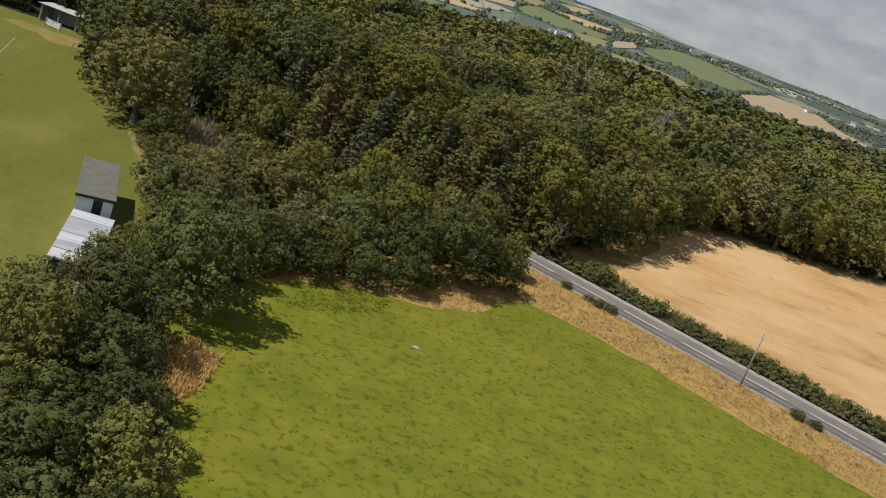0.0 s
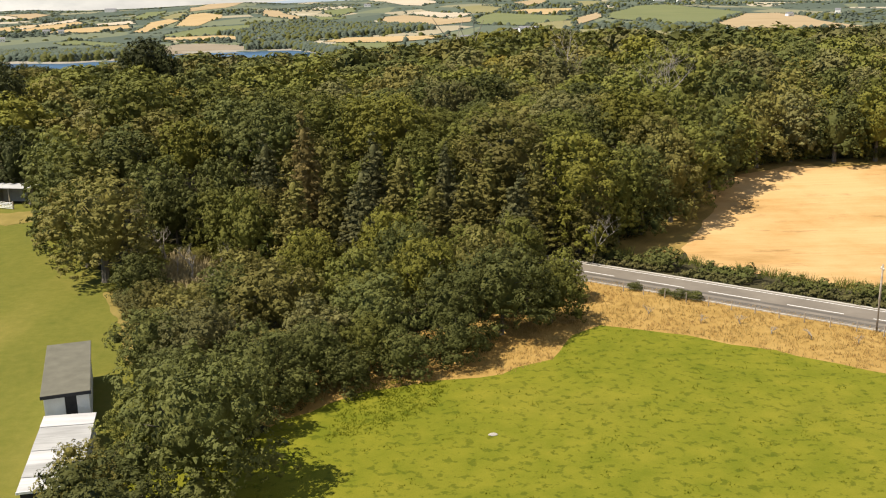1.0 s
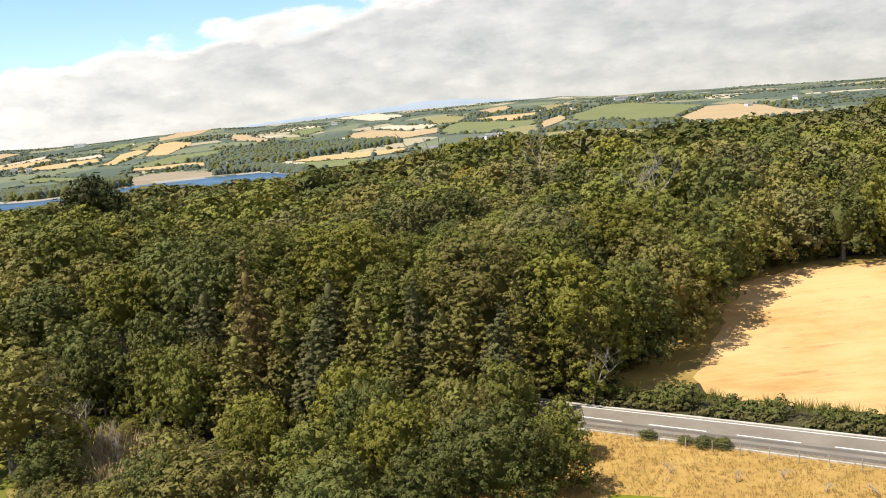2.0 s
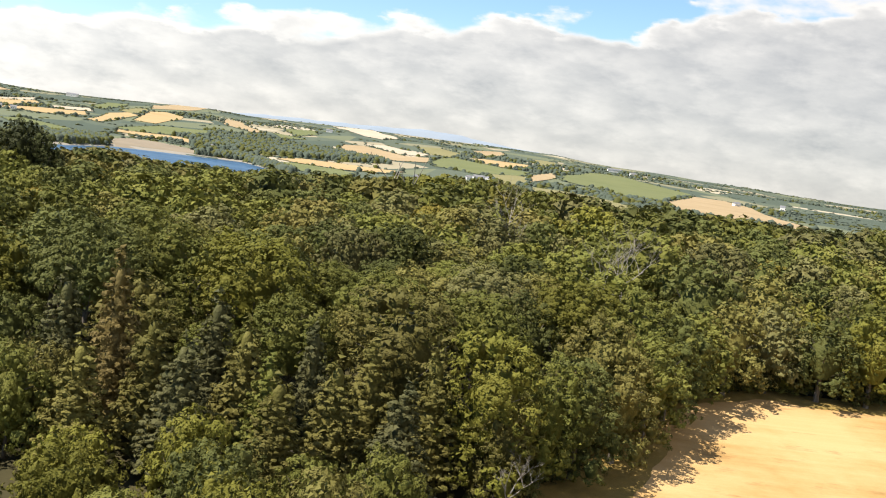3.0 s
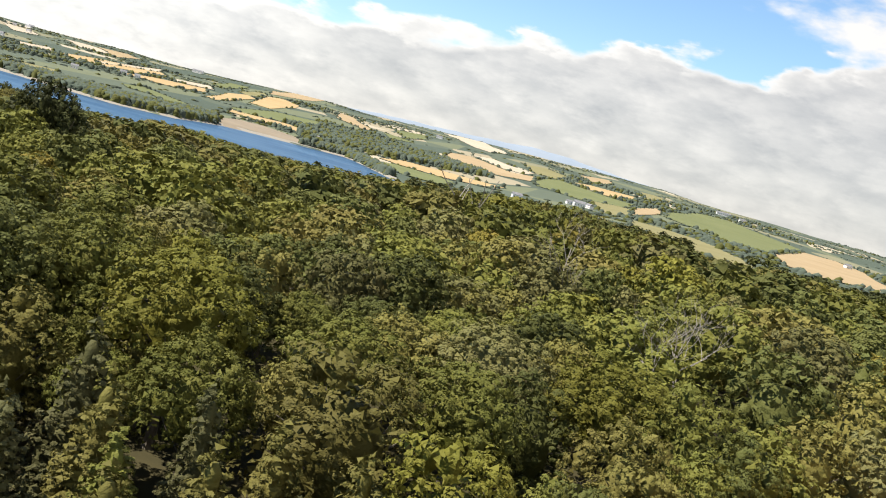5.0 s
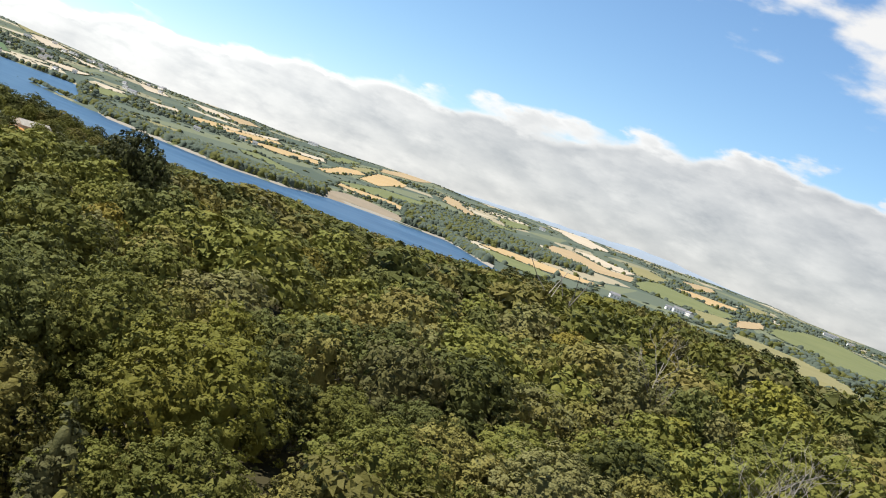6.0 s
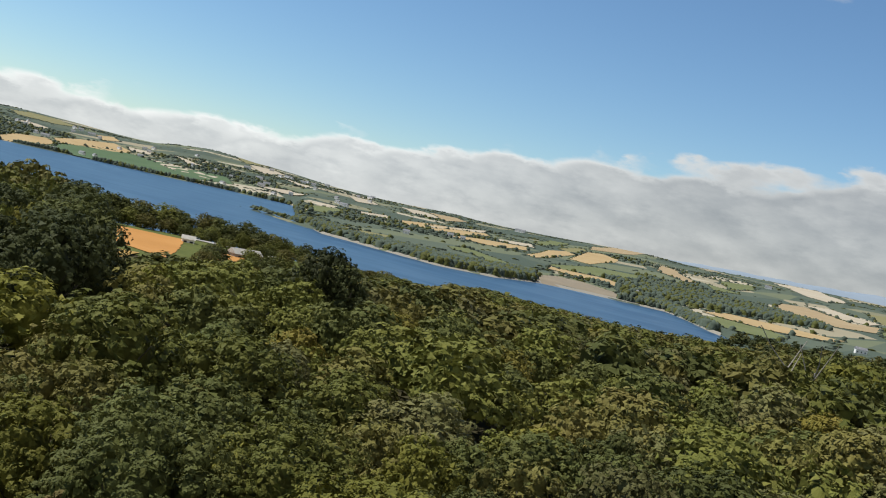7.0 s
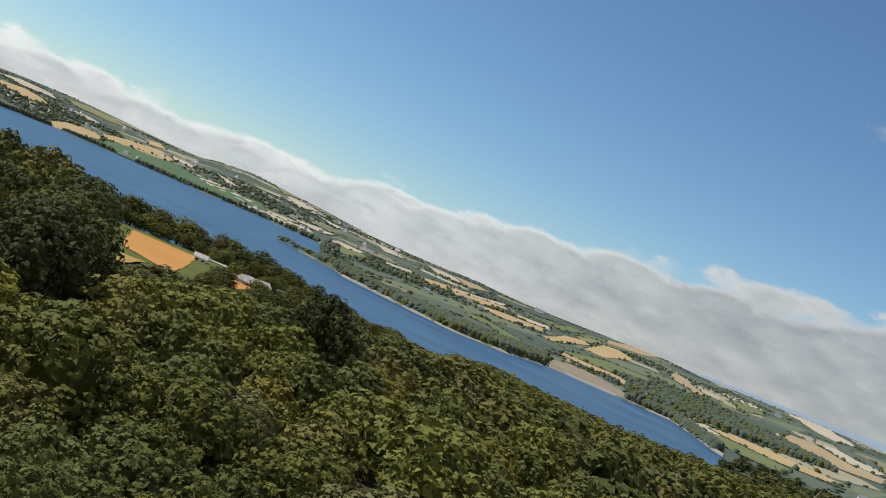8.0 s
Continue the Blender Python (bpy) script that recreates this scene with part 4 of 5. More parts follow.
def tree(x, y, top, width, kind, tone, group="trees of the wood"):
    """A tree rooted on the land with its top at a height and a crown of a width (radius)."""
    r = tree_rng
    z = float(height(x, y))
    kind = "full" if kind == "low" and top - z > 11.5 else kind
    w0, h0 = SIZES[kind]
    root = tagged(new("tree"), f"{WORDS[tone]} {FORMS[kind]}", "tree", group)
    root.matrix_world = pose(x, y, z, 0, 0, r.uniform(0, 360)) @ Matrix.Diagonal((width / w0, width / w0, max(2.5, top - z) / h0, 1))
    crown = new("crown", r.choice(FINE[kind] if y < 112 and x < 20 and kind in FINE and top - z > 4 else CROWNS[kind] if reach(x, y) < (66 if y > 150 else 55) or kind == "cone" else LIGHT[kind]))
    crown.parent = root
    crown.material_slots[0].link = "OBJECT"
    crown.material_slots[0].material = LEAF[tone]
    trunk = new("trunk", r.choice(TRUNKS[kind]))
    trunk.parent = root
    return root


def branching(bm, rng, p, way, length, r, depth):
    q = p + way * length
    m = (p + q) / 2 + Vector((rng.uniform(-1, 1), rng.uniform(-1, 1), 0)) * length * 0.08
    rod(bm, [p, m, q], [r, r * 0.8, r * 0.55], 5)
    if depth:
        for _ in range(3):
            side = Vector((rng.uniform(-1, 1), rng.uniform(-1, 1), rng.uniform(-0.1, 0.7)))
            branching(bm, rng, p + (q - p) * rng.uniform(0.55, 1), (way * 0.8 + side * 0.8).normalized(), length * rng.uniform(0.5, 0.75), r * 0.5, depth - 1)


def dead_tree(x, y, tall, seed, label, depth=3, lean=(0, 0), r=0.16):
    rng = random.Random(seed)
    root = tagged(new("dead_tree"), label, "dead tree")
    root.matrix_world = pose(x, y, float(height(x, y)) - 0.2)
    bm = bmesh.new()
    branching(bm, rng, Vector((0, 0, 0)), Vector((lean[0], lean[1], 1)).normalized(), tall * 0.5, r, depth)
    part("branchwork", bm, DEADWOOD, root)
    return root


# trees that stand out: x, y, height of the top above the meadow, crown radius, form, tone
MARKED = [
    (-13.0, 79.5, 11.6, 6.2, "low", "dark"), (-16.5, 69, 8.6, 5.2, "low", "dark"), (-18.5, 59, 8.8, 5.0, "low", "mid"), (-13.2, 60.5, 7.6, 4.2, "low", "dark"),
    (-20.5, 64.5, 7.5, 3.8, "low", "dark"), (-14.2, 48.5, 7.6, 5.0, "low", "dark"), (-8.8, 49, 7.0, 4.0, "low", "mid"), (-12.0, 40.5, 7.4, 4.6, "low", "dark"),
    (-19.8, 51.5, 7.4, 4.4, "low", "olive"), (-7.6, 42.0, 7.0, 3.6, "low", "dark"), (-10.5, 55.0, 6.6, 3.6, "low", "dark"), (-17, 43, 7, 4, "low", "mid"),
    (-18.4, 85.5, 6.4, 3.2, "low", "mid"), (-19.6, 76, 6.4, 3.0, "low", "olive"), (-17.5, 92.5, 7.0, 4.0, "low", "dark"), (-12.0, 89.5, 7.2, 4.0, "low", "dark"), (-11.5, 96.0, 7.4, 4.2, "low", "dark"), (-7.0, 99.2, 6.8, 3.4, "low", "dark"), (-2.2, 101.8, 6.4, 3.0, "low", "mid"), (-8.4, 94.6, 4.8, 2.8, "low", "dark"), (-4.2, 97.8, 4.6, 2.6, "low", "dark"), (0.8, 100.6, 5.0, 2.8, "low", "dark"), (6.0, 103.4, 6.0, 3.0, "low", "dark"),
    (11.0, 111.5, 10.2, 5.6, "low", "dark"), (16.6, 115.0, 7.0, 3.6, "low", "mid"), (5.2, 108.2, 8.4, 4.2, "low", "dark"), (-1.6, 106.8, 8.8, 4.8, "low", "dark"),
    (-7.2, 103.8, 7.4, 4.2, "low", "brown"), (-11.8, 112.5, 8.8, 5.2, "low", "olive"), (-16.8, 100.8, 8.2, 4.6, "low", "brown"), (-22.5, 104.0, 6.8, 3.8, "low", "dark"),
    (-20.8, 110.5, 7.2, 4.2, "low", "olive"), (-25.5, 116.5, 5.8, 3.0, "low", "olive"), (-3.8, 114.5, 9.6, 4.8, "low", "mid"), (-30.0, 128.0, 6.2, 3.6, "low", "dark"),
    (3.4, 117.5, 9.8, 4.4, "low", "lime"), (9.8, 119.5, 10.6, 4.4, "low", "olive"), (-16.8, 121.5, 8.0, 4.2, "low", "olive"), (-8.8, 123.0, 9.0, 4.2, "low", "lime"),
    (-40.5, 143.0, 12.5, 5.0, "low", "mid"), (-46.5, 158.5, 15.5, 6.6, "low", "mid"), (-41.0, 164.5, 17.0, 6.2, "broad", "dark"), (-53.0, 171.0, 14.5, 5.6, "low", "dark"),
    (-19.0, 141.0, 11.5, 4.6, "low", "mid"), (-33.0, 152.0, 14.0, 5.2, "low", "dark"), (-1.2, 129.5, 10.6, 4.2, "low", "lime"), (-10.2, 129.5, 8.2, 3.6, "low", "lime"),
    (-1.0, 163.5, 21.5, 7.4, "broad", "lime"), (-12.5, 172.0, 22.0, 6.6, "broad", "mid"), (-19.0, 163.5, 22.0, 6.4, "broad", "dark"), (-25.5, 172.0, 20.5, 6.0, "broad", "dark"),
    (24.5, 143.5, 17.6, 6.4, "low", "lime"), (38.0, 173.0, 20.6, 6.8, "broad", "lime"), (46.0, 170.5, 20.0, 5.8, "low", "mid"), (24.2, 161.5, 18.6, 6.0, "broad", "mid"),
    (82.0, 203.5, 17.0, 5.6, "low", "lime"), (36.6, 237.0, 22.2, 6.4, "broad", "brown"), (38.5, 160.0, 18.4, 5.4, "low", "olive"), (13.4, 167.5, 18.4, 5.8, "broad", "mid"),
    (-47.2, 270.5, 18.8, 5.6, "broad", "gold"), (-20.8, 198.5, 20.0, 6.0, "broad", "mid"), (-21.0, 254.0, 20.0, 5.6, "broad", "gold"), (4.2, 153.5, 17.4, 5.2, "broad", "mid"),
    (-12.0, 147.5, 20.5, 3.8, "cone", "rust"), (25.5, 141.5, 12.5, 4.0, "low", "olive"), (30.5, 147.5, 15.5, 4.6, "low", "mid"), (14.0, 127.0, 10.0, 4.0, "low", "mid"), (19.0, 123.0, 6.5, 3.0, "low", "mid"), (-17.6, 150.5, 17.0, 3.8, "cone", "spruce"), (9.5, 139.5, 14.0, 3.8, "cone", "olive"), (4.8, 134.8, 13.0, 3.7, "cone", "olive"),
    (15.4, 136.0, 13.6, 3.7, "cone", "spruce"), (12.8, 144.8, 15.4, 3.8, "cone", "olive"), (-4.0, 139.0, 14.4, 3.8, "cone", "spruce"), (-7.6, 143.2, 15.4, 3.6, "cone", "olive"),
    (0.8, 143.6, 15.6, 3.8, "cone", "olive"), (7.0, 146.6, 16.0, 3.0, "cone", "spruce"), (-2.8, 149.2, 16.8, 3.8, "cone", "spruce"), (18.6, 142.4, 15.0, 3.8, "cone", "olive"),
    (3.6, 139.2, 13.6, 3.6, "cone", "mid"), (-12.6, 138.6, 13.4, 3.7, "cone", "olive"),
    (-76.0, 193.5, 12.5, 5.0, "low", "deep"), (-84.5, 192.5, 12.5, 5.2, "low", "deep"), (-93.0, 191.5, 13.0, 5.4, "low", "dark"), (-102.0, 192.0, 13.5, 5.6, "low", "deep"), (-111.0, 190.5, 13.0, 5.4, "low", "dark"), (-69.5, 195.5, 14.0, 5.0, "low", "deep"),
    (-9.5, 165.0, 15.5, 5.0, "low", "mid"), (-3.5, 166.0, 15.5, 4.8, "low", "olive"), (-15.5, 171.0, 16.0, 5.0, "low", "mid"), (-20.5, 177.5, 16.5, 5.0, "low", "lime"),
    (-24.5, 148.8, 10.0, 4.4, "low", "mid"), (-30.5, 150.5, 11.0, 4.4, "low", "dark"), (-18.0, 146.0, 10.5, 4.0, "low", "olive"), (-25.0, 156.0, 13.0, 5.0, "low", "dark"),
    (-64.0, 272.0, 27.8, 7.0, "broad", "deep"), (-59.0, 270.0, 25.0, 5.4, "low", "deep"), (-68.5, 273.5, 24.5, 4.6, "low", "dark"), (-55.5, 269.0, 20.5, 4.0, "low", "deep"),
    (-84.0, 222.0, 25.5, 8.0, "broad", "deep"), (-92.0, 231.0, 26.0, 8.0, "broad", "deep"), (-100.0, 242.0, 26.5, 8.0, "broad", "dark"), (-110.0, 256.0, 27.0, 8.5, "broad", "dark"),
    (-120.0, 266.0, 27.0, 8.0, "broad", "deep"), (-131.0, 279.0, 27.0, 8.0, "broad", "dark"), (-143.0, 292.0, 27.0, 8.0, "broad", "deep"), (-156.0, 304.0, 26.0, 7.5, "broad", "deep"),
    (-104.0, 228.0, 25.0, 7.0, "broad", "deep"), (-118.0, 246.0, 26.0, 7.0, "broad", "deep"), (-95.0, 215.0, 22.0, 6.5, "low", "deep"), (-82.0, 212.0, 20.0, 6.0, "low", "deep"), (-91.0, 240.0, 23.0, 6.0, "low", "deep"), (-101.0, 254.0, 23.0, 6.0, "low", "deep"),
    (34.6, 150.5, 14.5, 5.0, "low", "dark"), (40.1, 155.5, 15.5, 5.0, "low", "olive"), (45.1, 161.5, 16.5, 5.2, "low", "mid"), (49.6, 168.5, 17.5, 5.2, "low", "dark"),
    (54.6, 175.0, 18.0, 5.4, "low", "mid"), (61.1, 179.5, 18.5, 5.2, "low", "olive"), (68.1, 182.5, 19.0, 5.4, "low", "brown"), (75.1, 181.0, 18.5, 5.2, "low", "dark"),
    (82.1, 180.5, 19.0, 5.4, "low", "lime"), (89.6, 182.0, 18.5, 5.2, "low", "mid"), (97.6, 183.5, 19.0, 5.4, "low", "olive"), (105.6, 185.0, 19.0, 5.6, "low", "mid"), (113.6, 186.0, 19.0, 5.6, "low", "dark"),
]
for x, y, top, width, kind, tone in MARKED:
    tree(x, y, float(height(x, y)) + 0.94 * (top - float(height(x, y))), width, kind, tone)
dead_tree(25.4, 138.6, 7.2, 1, "bleached dead tree leaning from the edge of the wood", 5, (0.25, -0.2), 0.13)
dead_tree(-30.5, 142.5, 6.0, 2, "grey leafless shrub in the clearing", 4)
dead_tree(-25.0, 134.5, 4.5, 3, "grey leafless shrub in the clearing", 4)
dead_tree(46.0, 189.5, 20.5, 4, "dead tree with pale bare branches above the canopy", 4, (0.1, 0.1))
dead_tree(49.5, 188.0, 19.5, 9, "dead tree with pale bare branches above the canopy", 4, (-0.15, 0.1))
dead_tree(18.0, 338.0, 34.0, 5, "tall pale dead trunk standing above the wood", 1, (0, 0.03), 0.3)
dead_tree(23.0, 340.0, 34.0, 6, "tall pale dead trunk standing above the wood", 1, (0.05, 0.0), 0.3)
dead_tree(37.8, 239.0, 23.0, 7, "thin brown dead tree in the canopy", 4, (0.1, 0), 0.2)

WOOD = [(-24, 108), (-28, 119), (-34, 131), (-42, 142), (-49, 154), (-56, 170), (-64, 186), (-100, 196), (-150, 192), (-230, 240), (-230, 330), (-170, 330), (-140, 330), (-128, 345), (-112, 395), (-105, 480), (-90, 540), (60, 540), (200, 440), (330, 380), (330, 200), (118, 188), (104, 187), (92, 186), (84, 183.5), (74, 184), (66, 185), (57, 181.5), (50, 176), (45, 168), (41, 161), (35, 157), (29.5, 151), (26, 142), (20, 139), (14, 128), (16, 120), (2, 108), (-8, 108)]
CLEAR = [(-29, 128), (-20, 127), (-18, 133), (-22, 143), (-30, 147), (-33, 138)]
OPEN = [(-31, 121), (-19.5, 114), (-16, 126), (-17, 137), (-22, 149), (-31, 150), (-36, 138)]


# how low the canopy lies against the water and the far fields, by bearing, from four places along the flight
LOW_8 = ((-50, -2.38), (-43.8, -2.78), (-41, -6.38), (-38, -5.98), (-33, -5.18), (-29, -4.18), (-25.5, -3.93), (-21.5, -3.83), (-15, -3.95), (-9.3, -3.95), (-3.8, -3.3), (0.6, -2.98), (10, -2.68), (23, -2.08))
LOW_5 = ((-32, -4.2), (-28.7, -4.0), (-22.5, -3.75), (-21, -3.81), (-18.9, -3.56), (-16.7, -3.29), (-14.4, -3.48), (-12.3, -3.4), (-11, -3.66), (-8.4, -3.28), (-5.6, -3.27), (-3.5, -3.4), (-0.5, -2.93), (2.7, -2.28), (6.4, -1.9), (9.5, -2.33), (14.4, -2.36), (19, -2.07), (22.2, -1.75), (35, -1.7))
LOW_7 = ((-40, -6.4), (-38.9, -6.4), (-35.9, -6.1), (-32.7, -5.8), (-30.1, -5.7), (-28.6, -5.3), (-25.5, -4.0), (-23.4, -3.84), (-21.3, -3.95), (-18.9, -3.75), (-16.5, -3.82), (-14.4, -4.17), (-11.5, -4.0), (-9.8, -4.06), (-6.7, -3.93), (-3.7, -3.6), (-0.9, -3.3), (4.9, -3.0))
LOW_3 = ((-21.0, -2.9), (-18.2, -3.3), (-16, -2.79), (-13.9, -2.95), (-11.4, -3.2), (-7.6, -3.17), (-4.4, -2.85), (-1.8, -2.47), (0.8, -2.14), (3.4, -1.93), (7.4, -1.6), (10.1, -1.93), (12.1, -1.8), (14.8, -2.2), (18, -2.02), (21.7, -1.87), (25.6, -2.02), (28.5, -2.0))


def sight(x, y):
    """The lie of the canopy: how high the wood stands, falling away from the middle of the flight."""
    tops = []
    for (ex, ey, ez), table in (((16.65, 120.2, 38.5), LOW_8), ((21.5, 88.4, 35.15), LOW_5), ((18.4, 114.5, 38.1), LOW_7), ((11.3, 62.5, 33.1), LOW_3)):
        a, d = math.degrees(math.atan2(x - ex, y - ey)), math.hypot(x - ex, y - ey)
        if table[0][0] <= a <= table[-1][0]:
            tops.append(ez + d * math.tan(radians(float(np.interp(a, [r[0] for r in table], [r[1] for r in table])))))
    return min(tops, default=99)


def wood_trees():
    rng = random.Random(33)
    spots = [(x, y, w) for x, y, _, w, _, _ in MARKED]
    near, far = [], []
    grid = {}
    for s in spots:
        grid.setdefault((int(s[0] // 8), int(s[1] // 8)), []).append(s)
    tries = 0
    while tries < 30000:
        tries += 1
        y = rng.uniform(106, 540)
        x = rng.uniform(-232, 330)
        if x < min(20 - 1.25 * (y - 105), -15 - 0.5 * y) or x > 16 + 0.6 * (y - 20):
            continue
        if not inside(WOOD, x, y) or inside(OPEN, x, y):
            continue
        w = rng.choice((rng.uniform(4.0, 5.6), rng.uniform(5.6, 8.4))) if y > 128 else rng.uniform(3.4, 5.0)
        cx, cy = int(x // 8), int(y // 8)
        if any(math.hypot(x - a, y - b) < 0.67 * (w + r) for i in (-2, -1, 0, 1, 2) for j in (-2, -1, 0, 1, 2) for a, b, r in grid.get((cx + i, cy + j), ())):
            continue
        grid.setdefault((cx, cy), []).append((x, y, w))
        rise = 9.5 + 5.5 * float(step(108, 150, y)) + 2.2 * noise.noise(Vector((x / 17, y / 17, 0))) + rng.uniform(-1.0, 1.0) + 1.3 * (w - 6.4)
        rise += 2.0 * float(step(260, 320, y))
        rise += 5.5 * float(step(-70, -100, x)) * float(step(190, 230, y))
        lie = sight(x, y)
        if y > 310 and lie < 90:
            rise = max(rise, min(23, lie - float(height(x, y)) + 1.5))
        top = min(float(height(x, y)) + rise, lie + 1.7 - 1.35 * (8.4 - w) * rng.uniform(0.5, 1.0))
        if y > 400 and lie < 90:
            top = min(float(height(x, y)) + 24, lie + rng.uniform(-0.8, 1.3))
        if top < float(height(x, y)) + 4.5:
            continue
        u = rng.random()
        tone = "dark" if u < 0.28 else "mid" if u < 0.62 else "olive" if u < 0.82 else "lime" if u < 0.88 else "brown" if u < 0.985 else "gold"
        edge = y < 125 or (y < 225 and not all(inside(WOOD, x + 13 * i, y + 13 * j) for i, j in ((1, 0), (-1, 0), (0, -1), (0.7, -0.7), (-0.7, -0.7))))
        kind = "cone" if rng.random() < 0.035 else "low" if edge or rng.random() < 0.12 else "broad"
        if kind == "cone" and y > 230:
            kind = "broad"
        if kind == "cone":
            w, tone = 3.0, rng.choice(("spruce", "olive", "brown"))
        (near if (-48 < x < 108 and y < 215) else far).append((x, y, top, w, kind, tone))
    near.sort(key=lambda t: t[1])
    for row in near[:260]:
        tree(*row)
    return near[260:] + far


rest = wood_trees()
tones = ["dark", "mid", "olive", "lime", "brown", "gold", "spruce", "rust"]
forms = ["broad", "low", "cone", "full"]
DENSE = [crown_mesh(300 + i * 10 + s, k, 1000, 0.30, 330, 1.7, 9, 0.60) for i, k in enumerate(forms) for s in range(3)]
THIN = [crown_mesh(400 + i * 10 + s, k, 240, 0.58, 90, 1.7, 4, 0.8) for i, k in enumerate(forms) for s in range(3)]
DISTANT = [crown_mesh(500 + s, "full", 70, 1.1, 40, 1.4, 3, 1.0) for s in range(4)]
rows = {0: [], 1: []}
for x, y, top, w, kind, tone in rest:
    k = forms.index("full" if kind == "low" and top - float(height(x, y)) > 11.5 else kind)
    z = float(height(x, y))
    w0, h0 = SIZES[forms[k]]
    rows[int(y > 285 or x > 130 or x < -130)].append((3 * k + tree_rng.randrange(3), x, y, z, tree_rng.uniform(0, 6.28), w / w0, (top - z) / h0, tones.index(tone)))
tagged(joined("woodland", DENSE, rows[0], [LEAF[t] for t in tones]), "closed canopy of mixed green broadleaf woodland", "trees", kind="stuff")
tagged(joined("woodland", THIN, rows[1], [LEAF[t] for t in tones]), "far part of the green woodland canopy", "trees", kind="stuff")
# the wooded valley between the wood and the far fields
valley, spots = random.Random(19), []
for k in range(2600):
    a = radians(valley.uniform(-5.5, 36))
    d = 430 + valley.random() * (float(np.interp(math.degrees(a), AZ, SHORE)) - 400)
    x, y = EYE_X + d * math.sin(a), EYE_Y + d * math.cos(a)
    z = float(height(x, y))
    if z < WATER + 0.6 or any(inside(p, x, y) for _, p in FIELDS) or noise.noise(Vector((x / 90, y / 90, 8.8))) < (-0.2 if a < 0.1 else 0.1):
        continue
    spots.append((k % 4, x, y, z - 0.5, valley.uniform(0, 6.28), valley.uniform(0.9, 1.5), valley.uniform(0.4, 0.75), valley.choice((0, 0, 1, 2))))
tagged(joined("woodland", DISTANT, spots, [LEAF[t] for t in ("deep", "dark", "olive")]), "scattered woodland in the valley before the far fields", "trees", kind="stuff")
# the belt of trees between the orange fields and the water, and one dark tree on the near shore
belt = random.Random(71)
for k in range(46):
    u = k / 45
    bx, by = -268 + 146 * u + belt.uniform(-4, 4), 404 + 62 * math.sin(2.2 * u) + belt.uniform(-3, 3) + 9 * (k % 2)
    rise = float(np.interp(u, (0, 0.42, 0.58, 0.72, 1), (16, 14.5, 10.8, 7.8, 7.2)))
    tree(bx, by, rise + belt.uniform(-1.3, 1.3), belt.uniform(6.5, 8.5) if u < 0.5 else belt.uniform(3.5, 5.5), "low", belt.choice(("dark", "mid", "dark", "olive")), "trees above the estuary")
for k in range(40):
    u = k / 39
    bx, by = -262 + 140 * u + belt.uniform(-3, 3), 395 + 62 * math.sin(2.2 * u) + belt.uniform(-3, 3)
    tree(bx, by, float(height(bx, by)) + belt.uniform(5, 8) * (1 if u < 0.5 else 0.5), belt.uniform(3.5, 5), "low", belt.choice(("dark", "mid", "olive")), "bushes above the estuary")
for k in range(34):
    bx, by = belt.uniform(-196, -128), belt.uniform(338, 448)
    if -39.8 < math.degrees(math.atan2(bx - 20, by - 108)) < -34.6:
        continue
    if not (inside([(-224, 406), (-202, 418), (-171, 371), (-160, 352), (-186, 358)], bx, by) or inside([(-188, 412), (-164, 411), (-154, 370), (-168, 380)], bx, by)):
        tree(bx, by, float(height(bx, by)) + belt.uniform(3.5, 6.5), belt.uniform(3, 4.5), "low", belt.choice(("dark", "mid", "olive")), "bushes above the estuary")
for bx, by, bt, bw, tone in ((-163, 381, 10.5, 5.5, "dark"), (-168, 387, 9.5, 4.5, "mid"), (-158, 372, 9.5, 4.5, "dark"), (-196, 437, 8, 4, "mid"), (-186, 443, 7.5, 4, "olive"), (-95, 640, 0, 7, "dark"), (-103, 643, -2, 5, "dark")):
    tree(bx, by, bt, bw, "low", tone, "trees above the estuary")



# ---- road ----
ROAD = [(206, -16.2), (140, 38.4), (124, 51.6), (64, 101.3), (52.2, 111.1), (38.6, 122.2), (31.6, 127.9), (26.3, 132.1), (16, 140.5), (3, 150)]


def along(line, s):
    for (ax, ay), (bx, by) in zip(line, line[1:]):
        d = math.hypot(bx - ax, by - ay)
        if s <= d:
            return ax + (bx - ax) * s / d, ay + (by - ay) * s / d, (bx - ax) / d, (by - ay) / d
        s -= d
    return bx, by, (bx - ax) / d, (by - ay) / d


ROAD_LEN = sum(math.hypot(b[0] - a[0], b[1] - a[1]) for a, b in zip(ROAD, ROAD[1:]))


def strip(name, line, s0, s1, left, right, lift, material, pieces=2.5, thick=0.0):
    """A ribbon beside a line, from left to right of it (metres to its left are plus)."""
    bm = bmesh.new()
    n = max(1, int((s1 - s0) / pieces))
    rows_ = []
    for k in range(n + 1):
        x, y, ux, uy = along(line, s0 + (s1 - s0) * k / n)
        row = []
        for o in (left, right):
            px, py = x - uy * o, y + ux * o
            row.append(bm.verts.new((px, py, float(height(px, py)) + lift)))
        rows_.append(row)
    for a, b in zip(rows_, rows_[1:]):
        bm.faces.new((a[0], a[1], b[1], b[0]))
    if thick:
        r = bmesh.ops.extrude_face_region(bm, geom=bm.faces[:])
        bmesh.ops.translate(bm, vec=(0, 0, -thick), verts=[v for v in r["geom"] if isinstance(v, bmesh.types.BMVert)])
    bmesh.ops.recalc_face_normals(bm, faces=bm.faces[:])
    return part(name, bm, material)


road = tagged(strip("road", ROAD, 0, ROAD_LEN, 3.4, -3.6, 0.10, ASPHALT, thick=0.3), "two-lane grey asphalt country road", "road", kind="structure")


